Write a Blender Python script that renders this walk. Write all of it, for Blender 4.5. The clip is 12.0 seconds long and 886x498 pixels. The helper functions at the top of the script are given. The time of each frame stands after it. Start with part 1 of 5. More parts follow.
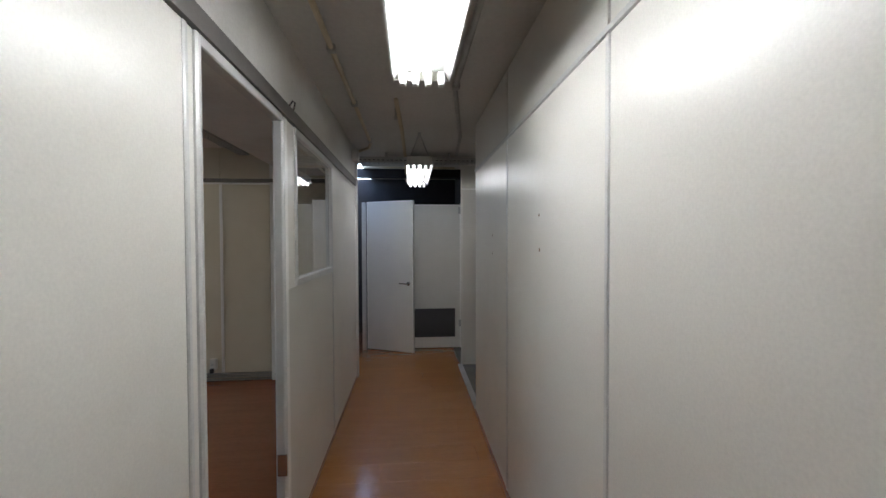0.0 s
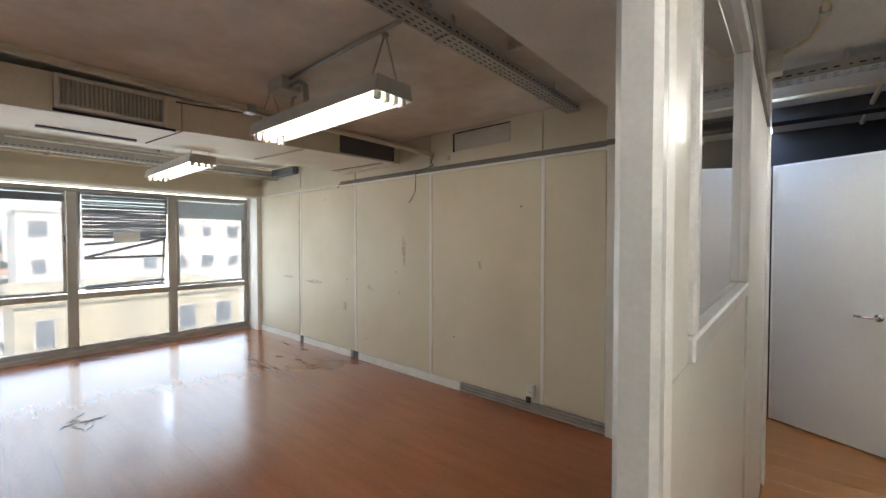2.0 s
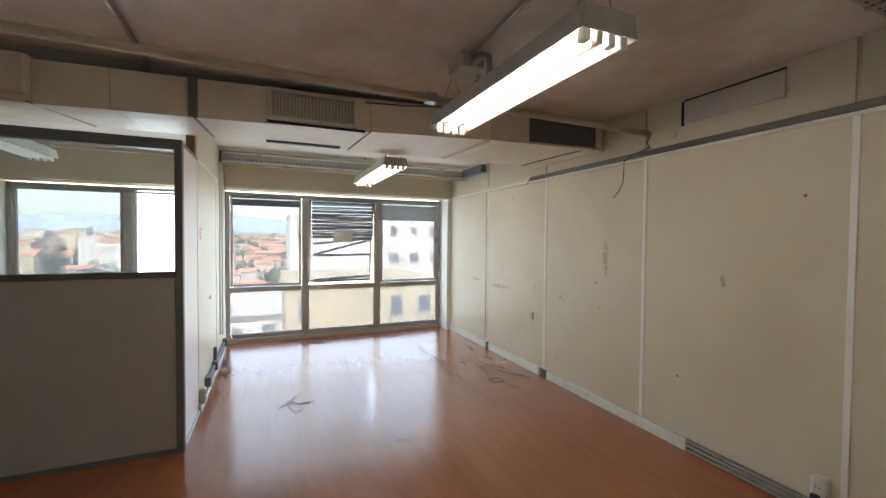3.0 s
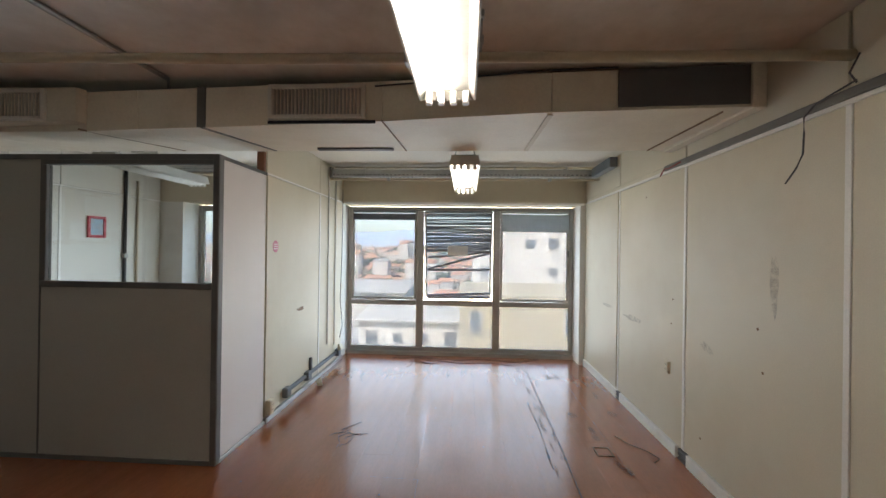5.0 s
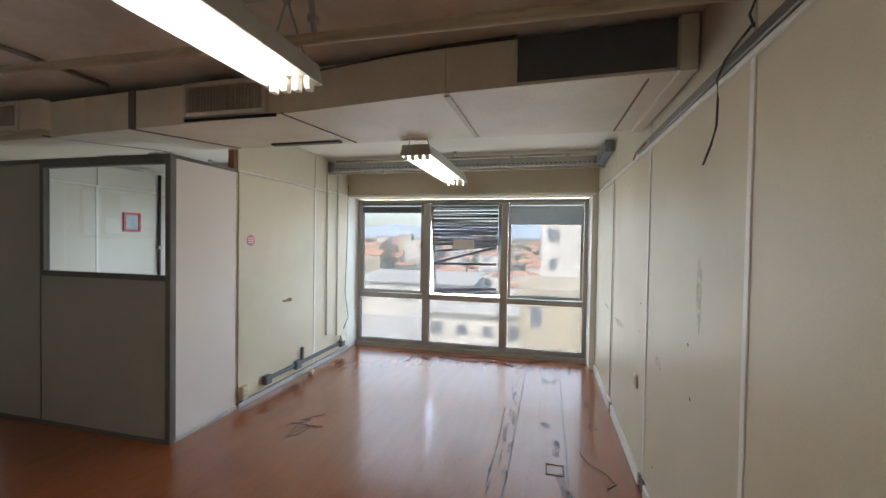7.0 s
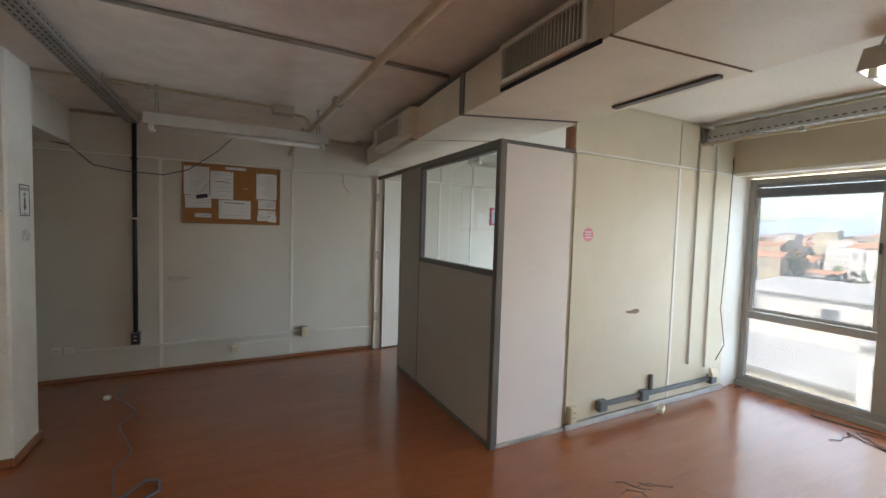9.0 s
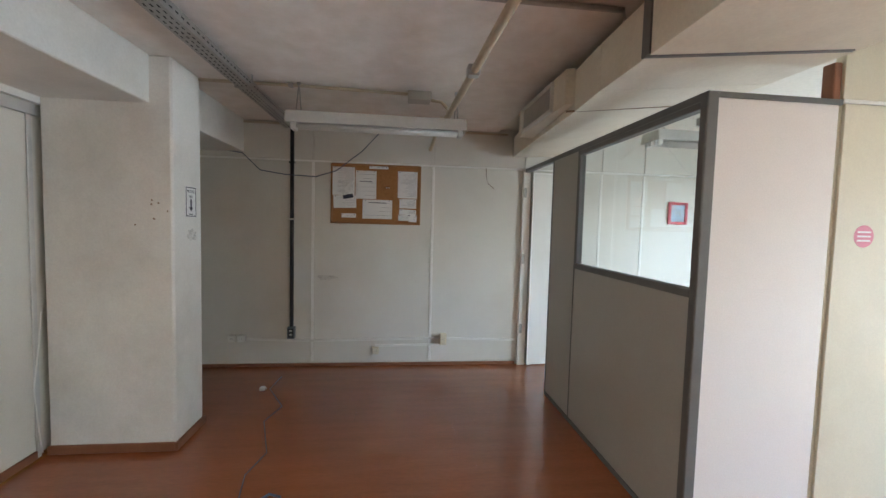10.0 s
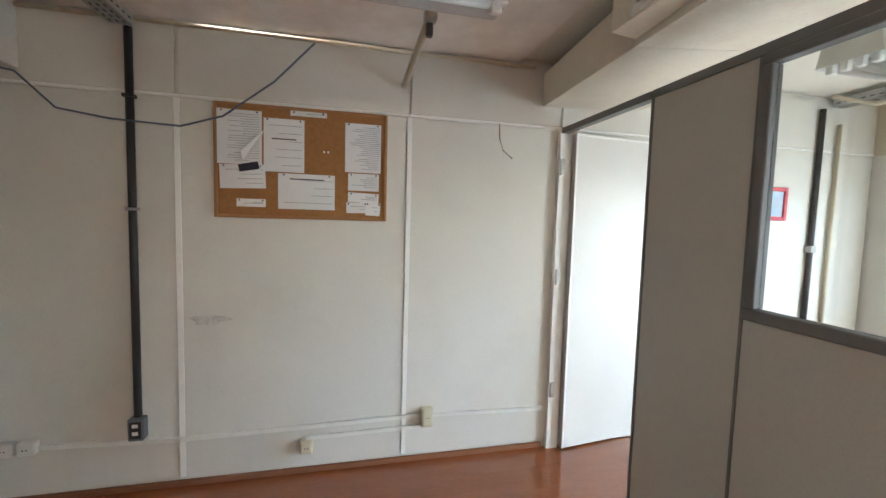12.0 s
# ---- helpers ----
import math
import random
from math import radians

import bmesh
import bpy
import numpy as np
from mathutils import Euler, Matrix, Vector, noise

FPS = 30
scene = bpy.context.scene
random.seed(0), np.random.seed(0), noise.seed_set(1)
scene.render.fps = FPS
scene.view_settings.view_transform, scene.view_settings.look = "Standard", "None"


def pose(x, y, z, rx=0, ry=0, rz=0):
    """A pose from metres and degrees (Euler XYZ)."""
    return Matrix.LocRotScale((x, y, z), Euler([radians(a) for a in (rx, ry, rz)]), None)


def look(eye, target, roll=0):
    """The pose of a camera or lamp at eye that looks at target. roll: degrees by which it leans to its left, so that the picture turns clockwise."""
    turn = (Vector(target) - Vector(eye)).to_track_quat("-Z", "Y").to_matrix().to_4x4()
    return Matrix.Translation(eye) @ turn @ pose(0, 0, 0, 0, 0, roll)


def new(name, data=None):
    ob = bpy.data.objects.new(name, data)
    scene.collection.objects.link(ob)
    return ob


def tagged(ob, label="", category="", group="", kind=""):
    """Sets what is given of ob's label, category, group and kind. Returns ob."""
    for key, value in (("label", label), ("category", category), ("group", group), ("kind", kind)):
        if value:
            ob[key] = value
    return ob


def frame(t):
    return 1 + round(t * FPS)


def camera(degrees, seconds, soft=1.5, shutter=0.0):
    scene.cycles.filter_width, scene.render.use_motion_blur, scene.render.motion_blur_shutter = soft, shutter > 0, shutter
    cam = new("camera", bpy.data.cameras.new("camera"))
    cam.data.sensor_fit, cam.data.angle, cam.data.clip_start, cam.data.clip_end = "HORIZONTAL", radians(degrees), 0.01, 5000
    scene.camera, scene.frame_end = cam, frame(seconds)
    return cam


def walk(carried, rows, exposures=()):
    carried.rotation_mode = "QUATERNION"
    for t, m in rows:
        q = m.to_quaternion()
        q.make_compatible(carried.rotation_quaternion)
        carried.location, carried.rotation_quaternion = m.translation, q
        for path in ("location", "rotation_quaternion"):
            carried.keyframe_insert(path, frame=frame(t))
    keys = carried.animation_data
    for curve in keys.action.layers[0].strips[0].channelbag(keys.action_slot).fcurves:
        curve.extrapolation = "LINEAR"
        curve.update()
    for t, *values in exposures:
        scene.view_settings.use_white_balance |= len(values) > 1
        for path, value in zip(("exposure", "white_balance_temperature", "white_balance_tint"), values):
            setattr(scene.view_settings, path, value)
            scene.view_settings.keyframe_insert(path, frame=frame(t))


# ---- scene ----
cam = camera(95.1, 12.0)
PATH = [
    (0, (0.713, 0.418, 1.492), (0.873, 2.411, 1.447), -0.2),
    (0.5, (0.68, 0.846, 1.467), (0.662, 2.845, 1.426), -0.1),
    (0.8, (0.617, 1.082, 1.464), (0.403, 3.07, 1.421), -0.1),
    (1, (0.537, 1.247, 1.444), (0.153, 3.209, 1.398), -0.1),
    (1.5, (0.375, 1.629, 1.437), (-0.477, 3.438, 1.39), 0.0),
    (2, (0.234, 1.876, 1.435), (-1.067, 3.394, 1.387), 0.0),
    (2.5, (-0.02, 2.06, 1.441), (-1.652, 3.215, 1.388), 0.2),
    (3, (-0.227, 2.219, 1.461), (-2.066, 3.003, 1.409), 0.5),
    (3.5, (-0.463, 2.414, 1.474), (-2.406, 2.885, 1.432), 0.5),
    (3.7, (-0.552, 2.501, 1.463), (-2.517, 2.867, 1.421), 0.6),
    (5.3, (-0.798, 3.553, 1.481), (-2.79, 3.368, 1.495), 0.7),
    (5.5, (-0.821, 3.687, 1.484), (-2.808, 3.463, 1.501), 0.63),
    (6, (-0.868, 4.009, 1.477), (-2.844, 3.697, 1.494), 0.8),
    (6.5, (-0.906, 4.221, 1.493), (-2.871, 3.846, 1.492), 0.9),
    (6.7, (-0.96, 4.27, 1.503), (-2.918, 3.859, 1.486), 0.9),
    (8.3, (-1.629, 4.193, 1.518), (-3.199, 2.958, 1.423), 1.4),
    (8.6, (-1.742, 4.081, 1.492), (-3.056, 2.577, 1.396), 1.5),
    (9, (-1.852, 3.893, 1.502), (-2.77, 2.119, 1.399), 1.7),
    (9.5, (-2.021, 3.65, 1.5), (-2.497, 1.71, 1.392), 1.5),
    (10, (-2.08, 3.335, 1.487), (-2.3, 1.35, 1.369), 1.5),
    (10.5, (-2.102, 2.914, 1.491), (-2.248, 0.923, 1.371), 1.5),
    (11, (-2.102, 2.46, 1.508), (-2.295, 0.473, 1.379), 1.5),
    (11.5, (-2.069, 1.999, 1.481), (-2.354, 0.024, 1.351), 1.4),
    (12, (-2.082, 1.506, 1.497), (-2.542, -0.435, 1.353), 1.6),
]
EXPOSURES = [(0, 4.2, 6550, 10), (0.6, 4.38, 6650, 10), (1.0, 4.75, 7200, 10), (1.5, 5.2, 7300, 10), (2.5, 5.2, 7250, 10), (3.7, 4.85, 7050, 10), (5.5, 4.8, 7200, 10), (6.7, 4.77, 7200, 10), (8.5, 4.85, 7250, 10), (9.0, 5.1, 7350, 10), (9.5, 5.4, 7100, 10), (10.5, 6.05, 6850, 10), (12, 6.4, 7000, 10)]
walk(cam, [(t, look(eye, target, roll)) for t, eye, target, roll in PATH], EXPOSURES)

# ---- light ----
world = bpy.data.worlds.new("world")
scene.world = world
world.use_nodes = True
wn = world.node_tree.nodes
sky = wn.new("ShaderNodeTexSky")
sky.sky_type = "NISHITA"
sky.sun_disc = False
SUN_ELEV, SUN_ROT = radians(48), radians(118)
sky.sun_elevation, sky.sun_rotation = SUN_ELEV, SUN_ROT
sky.air_density, sky.dust_density = 1.0, 2.0
world.node_tree.links.new(sky.outputs[0], wn["Background"].inputs[0])
wn["Background"].inputs[1].default_value = 0.15
sun = new("sun", bpy.data.lights.new("sun", "SUN"))
sun.data.energy, sun.data.angle, sun.data.color = 3.0, radians(0.5), (1.0, 0.95, 0.87)
sun.matrix_world = look((30, -16, 38), (0, 0, 0))


def window_light(y0, y1, x, watts):
    """Sky light entering through one window's opening."""
    lamp = bpy.data.lights.new("window_light", "AREA")
    lamp.shape, lamp.size, lamp.size_y = "RECTANGLE", y1 - y0, 1.9
    lamp.energy, lamp.color = watts, (0.68, 0.84, 1.0)
    ob = new("window_light", lamp)
    ob.matrix_world = pose(x, (y0 + y1) / 2, 1.08, 0, -90, 0) @ pose(0, 0, 0, 0, 0, 90)


window_light(1.72, 4.76, -6.40, 1.0)
window_light(0.68, 1.48, -6.452, 1.45)
TUBE = 1.15


# ---- materials ----
def mat(name, rough=0.6, metal=0.0, spec=0.5):
    m = bpy.data.materials.new(name)
    m.use_nodes = True
    nt = m.node_tree
    b = nt.nodes["Principled BSDF"]
    b.inputs["Roughness"].default_value = rough
    b.inputs["Metallic"].default_value = metal
    b.inputs["Specular IOR Level"].default_value = spec
    return m, nt, b


def noise_node(nt, scale, detail=4.0, rough=0.55, stretch=(1, 1, 1)):
    tc = nt.nodes.new("ShaderNodeNewGeometry")
    mp = nt.nodes.new("ShaderNodeMapping")
    mp.inputs["Scale"].default_value = stretch
    nt.links.new(tc.outputs["Position"], mp.inputs[0])
    n = nt.nodes.new("ShaderNodeTexNoise")
    n.inputs["Scale"].default_value = scale
    n.inputs["Detail"].default_value = detail
    n.inputs["Roughness"].default_value = rough
    nt.links.new(mp.outputs[0], n.inputs["Vector"])
    return n


def ramp(nt, src, lo, hi, c0=(0, 0, 0), c1=(1, 1, 1)):
    r = nt.nodes.new("ShaderNodeValToRGB")
    r.color_ramp.elements[0].position, r.color_ramp.elements[1].position = lo, hi
    r.color_ramp.elements[0].color, r.color_ramp.elements[1].color = (*c0, 1), (*c1, 1)
    nt.links.new(src, r.inputs[0])
    return r.outputs[0]


def mix(nt, fac, a, b, blend="MIX"):
    x = nt.nodes.new("ShaderNodeMix")
    x.data_type, x.blend_type = "RGBA", blend
    for sock, v in ((x.inputs[0], fac), (x.inputs[6], a), (x.inputs[7], b)):
        if isinstance(v, bpy.types.NodeSocket):
            nt.links.new(v, sock)
        elif isinstance(v, (int, float)):
            sock.default_value = v
        else:
            sock.default_value = (*v, 1)
    return x.outputs[2]


def bump(nt, b, src, strength=0.1, dist=0.002):
    n = nt.nodes.new("ShaderNodeBump")
    n.inputs["Strength"].default_value, n.inputs["Distance"].default_value = strength, dist
    nt.links.new(src, n.inputs["Height"])
    nt.links.new(n.outputs[0], b.inputs["Normal"])


def worn(name, base, stain, rough=0.6, amount=0.5, scale=1.3, grain=60.0, relief=0.08, lo=0.45, hi=0.8,
         metal=0.0, stretch=(1, 1, 1), jitter=0.05, spec=0.5):
    """A painted or laminated surface with broad stains, fine grain and slight relief."""
    m, nt, b = mat(name, rough, metal, spec)
    big = noise_node(nt, scale, 5, 0.62, stretch)
    fine = noise_node(nt, grain, 3, 0.6)
    fac = ramp(nt, big.outputs[0], lo, hi, (0, 0, 0), (amount, amount, amount))
    c = mix(nt, fac, base, stain)
    g = ramp(nt, fine.outputs[0], 0.3, 0.7, (0.95, 0.95, 0.95), (1.04, 1.04, 1.04))
    c = mix(nt, 1.0, c, g, "MULTIPLY")
    if jitter:
        oi = nt.nodes.new("ShaderNodeObjectInfo")
        j = ramp(nt, oi.outputs["Random"], 0, 1, (1 - jitter,) * 3, (1 + jitter * 0.4,) * 3)
        c = mix(nt, 1.0, c, j, "MULTIPLY")
    nt.links.new(c, b.inputs["Base Color"])
    mr = nt.nodes.new("ShaderNodeMapRange")
    mr.inputs[3].default_value, mr.inputs[4].default_value = rough - 0.07, rough + 0.1
    nt.links.new(big.outputs[0], mr.inputs[0])
    nt.links.new(mr.outputs[0], b.inputs["Roughness"])
    bump(nt, b, fine.outputs[0], relief)
    return m


def glow(name, color, strength):
    m, nt, b = mat(name, 0.4)
    b.inputs["Base Color"].default_value = (*color, 1)
    b.inputs["Emission Color"].default_value = (*color, 1)
    b.inputs["Emission Strength"].default_value = strength
    return m


def plain(name, color, rough=0.5, metal=0.0):
    return worn(name, color, tuple(c * 0.7 for c in color), rough, 0.5, 9.0, 120, 0.03, metal=metal, jitter=0.0)


IVORY = worn("ivory_panel", (0.66, 0.61, 0.49), (0.52, 0.45, 0.32), 0.42, 0.55, 1.1, 150, 0.03)
GREYP = worn("grey_panel", (0.67, 0.65, 0.60), (0.52, 0.49, 0.42), 0.32, 0.5, 1.2, 150, 0.03)
TAUPE = worn("taupe_panel", (0.39, 0.37, 0.325), (0.33, 0.305, 0.26), 0.45, 0.5, 1.0, 150, 0.03)
PINKP = worn("pinkish_white_panel", (0.74, 0.69, 0.68), (0.66, 0.60, 0.58), 0.4, 0.4, 1.4, 140, 0.03)
DOORM = worn("white_door_laminate", (0.70, 0.69, 0.65), (0.58, 0.55, 0.49), 0.36, 0.4, 1.6, 150, 0.03)
PLASTER = worn("white_plaster", (0.76, 0.75, 0.72), (0.54, 0.52, 0.48), 0.75, 0.7, 1.8, 90, 0.06)
CREAM = worn("cream_plaster", (0.64, 0.58, 0.46), (0.53, 0.46, 0.34), 0.7, 0.5, 1.5, 90, 0.06)
def ceiling_material():
    """Off-white paint, sooty in drifts towards the long wall."""
    m, nt, b = mat("stained_ceiling_paint", 0.85)
    geo = nt.nodes.new("ShaderNodeNewGeometry")
    sep = nt.nodes.new("ShaderNodeSeparateXYZ")
    nt.links.new(geo.outputs["Position"], sep.inputs[0])
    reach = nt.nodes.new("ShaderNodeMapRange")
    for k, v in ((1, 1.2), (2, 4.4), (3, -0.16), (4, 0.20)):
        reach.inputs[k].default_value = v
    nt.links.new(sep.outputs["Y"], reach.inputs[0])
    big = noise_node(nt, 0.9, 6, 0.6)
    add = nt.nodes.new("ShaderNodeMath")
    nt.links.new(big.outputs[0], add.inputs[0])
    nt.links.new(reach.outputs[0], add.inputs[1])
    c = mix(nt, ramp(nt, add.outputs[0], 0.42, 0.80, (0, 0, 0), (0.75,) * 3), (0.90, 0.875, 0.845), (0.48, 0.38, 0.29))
    spots = noise_node(nt, 5.0, 4, 0.65)
    c = mix(nt, 1.0, c, ramp(nt, spots.outputs[0], 0.35, 0.7, (0.90, 0.89, 0.87), (1.04, 1.04, 1.04)), "MULTIPLY")
    nt.links.new(c, b.inputs["Base Color"])
    bump(nt, b, noise_node(nt, 38, 3).outputs[0], 0.3)
    return m


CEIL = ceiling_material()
CEILG = worn("grey_ceiling_paint", (0.60, 0.59, 0.57), (0.48, 0.46, 0.43), 0.85, 0.6, 1.1, 38, 0.3, jitter=0)
CEILW = worn("white_ceiling_paint", (0.84, 0.82, 0.75), (0.74, 0.69, 0.58), 0.8, 0.5, 0.9, 38, 0.25, jitter=0)
DUCTM = worn("cream_duct_board", (0.78, 0.72, 0.60), (0.58, 0.50, 0.38), 0.5, 0.7, 1.6, 60, 0.15)
ALU = worn("aluminium_profile", (0.60, 0.60, 0.585), (0.44, 0.43, 0.41), 0.38, 0.5, 5.0, 140, 0.03, metal=0.35, jitter=0)
ALUW = worn("white_profile", (0.84, 0.83, 0.80), (0.72, 0.70, 0.66), 0.4, 0.4, 5.0, 140, 0.03, jitter=0)
DARKALU = worn("dark_grey_profile", (0.13, 0.125, 0.12), (0.09, 0.085, 0.08), 0.45, 0.5, 5.0, 140, 0.03, jitter=0)
RAILM = worn("dull_metal_rail", (0.17, 0.16, 0.15), (0.10, 0.09, 0.085), 0.45, 0.5, 6.0, 120, 0.04, metal=0.3, jitter=0)
GALV = worn("galvanised_steel", (0.46, 0.46, 0.45), (0.30, 0.29, 0.28), 0.42, 0.6, 9.0, 90, 0.08, metal=0.8, jitter=0)
PIPEM = worn("cream_painted_pipe", (0.58, 0.50, 0.37), (0.42, 0.34, 0.23), 0.5, 0.6, 6.0, 80, 0.08, jitter=0)
BLACKM = plain("black_conduit", (0.025, 0.025, 0.028), 0.45)
WHITEM = plain("white_enamel", (0.78, 0.78, 0.75), 0.35)
# Trough enamel, darkened so the lit tube does not blow it out.
ENAMEL = plain("dimmed_white_enamel", (0.60, 0.60, 0.59), 0.4)
PLASTIC = plain("ivory_plastic", (0.66, 0.60, 0.45), 0.4)
WPLASTIC = plain("white_plastic", (0.76, 0.75, 0.71), 0.4)
GREYBOX = plain("grey_plastic_duct", (0.13, 0.15, 0.17), 0.45)
GRILLE = plain("cream_grille_frame", (0.72, 0.69, 0.62), 0.45)
# Near-black colour standing in for unlit depth: corridor end, slots, gaps.
DARK = plain("unlit_depth_black", (0.018, 0.018, 0.022), 0.8)
BROWNTRIM = worn("brown_skirting", (0.26, 0.10, 0.05), (0.15, 0.06, 0.03), 0.45, 0.5, 4.0, 80, 0.05, jitter=0)
CONCRETE = worn("grey_concrete_floor", (0.13, 0.12, 0.105), (0.08, 0.075, 0.065), 0.7, 0.7, 3.0, 60, 0.25, jitter=0)
CORK = worn("cork", (0.36, 0.165, 0.055), (0.25, 0.11, 0.035), 0.85, 0.8, 40.0, 180, 0.4, jitter=0)
WOODF = plain("brown_wood_frame", (0.36, 0.17, 0.06), 0.5)
PAPER = worn("paper", (0.80, 0.80, 0.80), (0.70, 0.70, 0.69), 0.8, 0.4, 8.0, 200, 0.05, jitter=0.04)
INK = plain("grey_print", (0.30, 0.30, 0.32), 0.8)
INKB = plain("dark_print", (0.03, 0.03, 0.05), 0.7)
REDP = plain("red_frame", (0.62, 0.06, 0.09), 0.35)
BLUEPIC = worn("blue_picture", (0.35, 0.50, 0.65), (0.60, 0.45, 0.45), 0.4, 0.8, 22.0, 90, 0.0, jitter=0)
PINKST = plain("pink_sticker", (0.65, 0.22, 0.30), 0.5)
CABLE = plain("dark_cable", (0.06, 0.055, 0.06), 0.5)
BLUECABLE = plain("blue_cable", (0.09, 0.11, 0.17), 0.5)
SCUFF = plain("brown_scuff", (0.22, 0.14, 0.08), 0.8)
CHROME = plain("chrome", (0.62, 0.61, 0.60), 0.18, 1.0)
LOUVRE = plain("dark_grey_louvre", (0.10, 0.10, 0.11), 0.5)
DUST = plain("grey_grille_paint", (0.56, 0.54, 0.49), 0.5)
SLATM = plain("dusty_slat", (0.48, 0.46, 0.42), 0.6)
YELLOW = plain("yellowed_paint", (0.55, 0.42, 0.18), 0.7)
BLIND = plain("grey_blind_slat", (0.20, 0.21, 0.24), 0.45)
BLINDW = plain("pale_blind_slat", (0.50, 0.53, 0.54), 0.45)
TUBE_ON = glow("lit_tube", (1.0, 0.95, 0.87), TUBE)
TUBE_HOT = glow("lit_corridor_tube", (0.93, 0.96, 1.0), 1.65)
TUBE_DIM = glow("lit_weak_tube", (0.93, 0.96, 1.0), 0.70)
TUBE_OLD = plain("old_white_tube", (0.66, 0.66, 0.64), 0.3)
FRAMEM = worn("grey_window_frame", (0.40, 0.39, 0.37), (0.28, 0.27, 0.25), 0.5, 0.5, 5.0, 120, 0.04, metal=0.2, jitter=0)


def floor_material(name, lowc, highc):
    m, nt, b = mat(name, 0.24, spec=0.3)
    oi = nt.nodes.new("ShaderNodeObjectInfo")
    grain = noise_node(nt, 2.2, 3, 0.5, (1.0, 6, 1))
    fine = noise_node(nt, 70.0, 2, 0.5, (0.3, 1, 1))
    c = ramp(nt, grain.outputs[0], 0.25, 0.75, lowc, highc)
    g = ramp(nt, fine.outputs[0], 0.3, 0.7, (0.93, 0.93, 0.93), (1.05, 1.05, 1.05))
    c = mix(nt, 1.0, c, g, "MULTIPLY")
    j = ramp(nt, oi.outputs["Random"], 0, 1, (0.97, 0.97, 0.97), (1.02, 1.02, 1.02))
    c = mix(nt, 1.0, c, j, "MULTIPLY")
    nt.links.new(c, b.inputs["Base Color"])
    b.inputs["Coat Weight"].default_value, b.inputs["Coat Roughness"].default_value = 0.75, 0.16
    return m


FLOORM = floor_material("worn_laminate", (0.29, 0.088, 0.032), (0.345, 0.110, 0.042))
FLOORC = floor_material("corridor_laminate", (0.32, 0.122, 0.026), (0.375, 0.150, 0.036))


def glass_material():
    """Pane tinted to dim the view, plus a daylight-scattering veil imitating haze."""
    m, nt, b = mat("window_glass", 0.02)
    b.inputs["Transmission Weight"].default_value = 1.0
    b.inputs["IOR"].default_value = 1.05
    b.inputs["Base Color"].default_value = (0.047, 0.051, 0.057, 1)
    veil = nt.nodes.new("ShaderNodeBsdfTranslucent")
    veil.inputs[0].default_value = (0.80, 0.80, 0.78, 1)
    film = noise_node(nt, 1.7, 4, 0.6)
    blend = nt.nodes.new("ShaderNodeMixShader")
    nt.links.new(ramp(nt, film.outputs[0], 0.3, 0.8, (0.055,) * 3, (0.095,) * 3), blend.inputs[0])
    nt.links.new(b.outputs[0], blend.inputs[1])
    nt.links.new(veil.outputs[0], blend.inputs[2])
    nt.links.new(blend.outputs[0], nt.nodes["Material Output"].inputs["Surface"])
    return m


GLASS = glass_material()


def reflecting_glass():
    m, nt, b = mat("partition_glass", 0.01)
    b.inputs["Transmission Weight"].default_value = 1.0
    b.inputs["IOR"].default_value = 1.45
    b.inputs["Base Color"].default_value = (0.95, 0.98, 0.97, 1)
    return m


PGLASS = reflecting_glass()


# ---- mesh helpers ----
def box(bm, x0, x1, y0, y1, z0, z1, bev=0.0):
    vs = bmesh.ops.create_cube(bm, size=1.0)["verts"]
    for v in vs:
        v.co = Vector(((x0 + x1) / 2 + v.co.x * (x1 - x0), (y0 + y1) / 2 + v.co.y * (y1 - y0), (z0 + z1) / 2 + v.co.z * (z1 - z0)))
    if bev:
        es = list({e for v in vs for e in v.link_edges})
        bmesh.ops.bevel(bm, geom=es, offset=bev, segments=1, affect="EDGES")
    return bm


def B(*a, bev=0.0):
    return box(bmesh.new(), *a, bev=bev)


def tube(bm, pts, r, sides=8):
    """A round bar through the points."""
    pts = [Vector(p) for p in pts]
    rings = []
    for i, p in enumerate(pts):
        d = (pts[min(i + 1, len(pts) - 1)] - pts[max(i - 1, 0)]).normalized()
        u = d.orthogonal().normalized() if abs(d.z) > 0.95 else d.cross(Vector((0, 0, 1))).normalized()
        w = d.cross(u)
        rings.append([bm.verts.new(p + r * (math.cos(a) * u + math.sin(a) * w)) for a in [2 * math.pi * k / sides for k in range(sides)]])
    for a, b in zip(rings, rings[1:]):
        for k in range(sides):
            bm.faces.new((a[k], a[(k + 1) % sides], b[(k + 1) % sides], b[k]))
    bm.faces.new(rings[0])
    bm.faces.new(rings[-1])
    bmesh.ops.recalc_face_normals(bm, faces=bm.faces)
    return bm


def T(pts, r, sides=8):
    return tube(bmesh.new(), pts, r, sides)


def hexa(bm, lower, upper):
    """A solid between two quads."""
    a = [bm.verts.new(p) for p in lower]
    b = [bm.verts.new(p) for p in upper]
    n = len(a)
    bm.faces.new(a)
    bm.faces.new(b)
    for k in range(n):
        bm.faces.new((a[k], a[(k + 1) % n], b[(k + 1) % n], b[k]))
    bmesh.ops.recalc_face_normals(bm, faces=bm.faces)
    return bm


def mesh_ob(name, bm, material, smooth=False):
    me = bpy.data.meshes.new(name)
    bm.to_mesh(me)
    bm.free()
    me.materials.append(material)
    if smooth:
        for p in me.polygons:
            p.use_smooth = True
    return new(name, me)


def part(name, bm, material, parent, label="", smooth=False):
    ob = mesh_ob(name, bm, material, smooth)
    ob.parent = parent
    if label:
        ob["label"] = label
    return ob


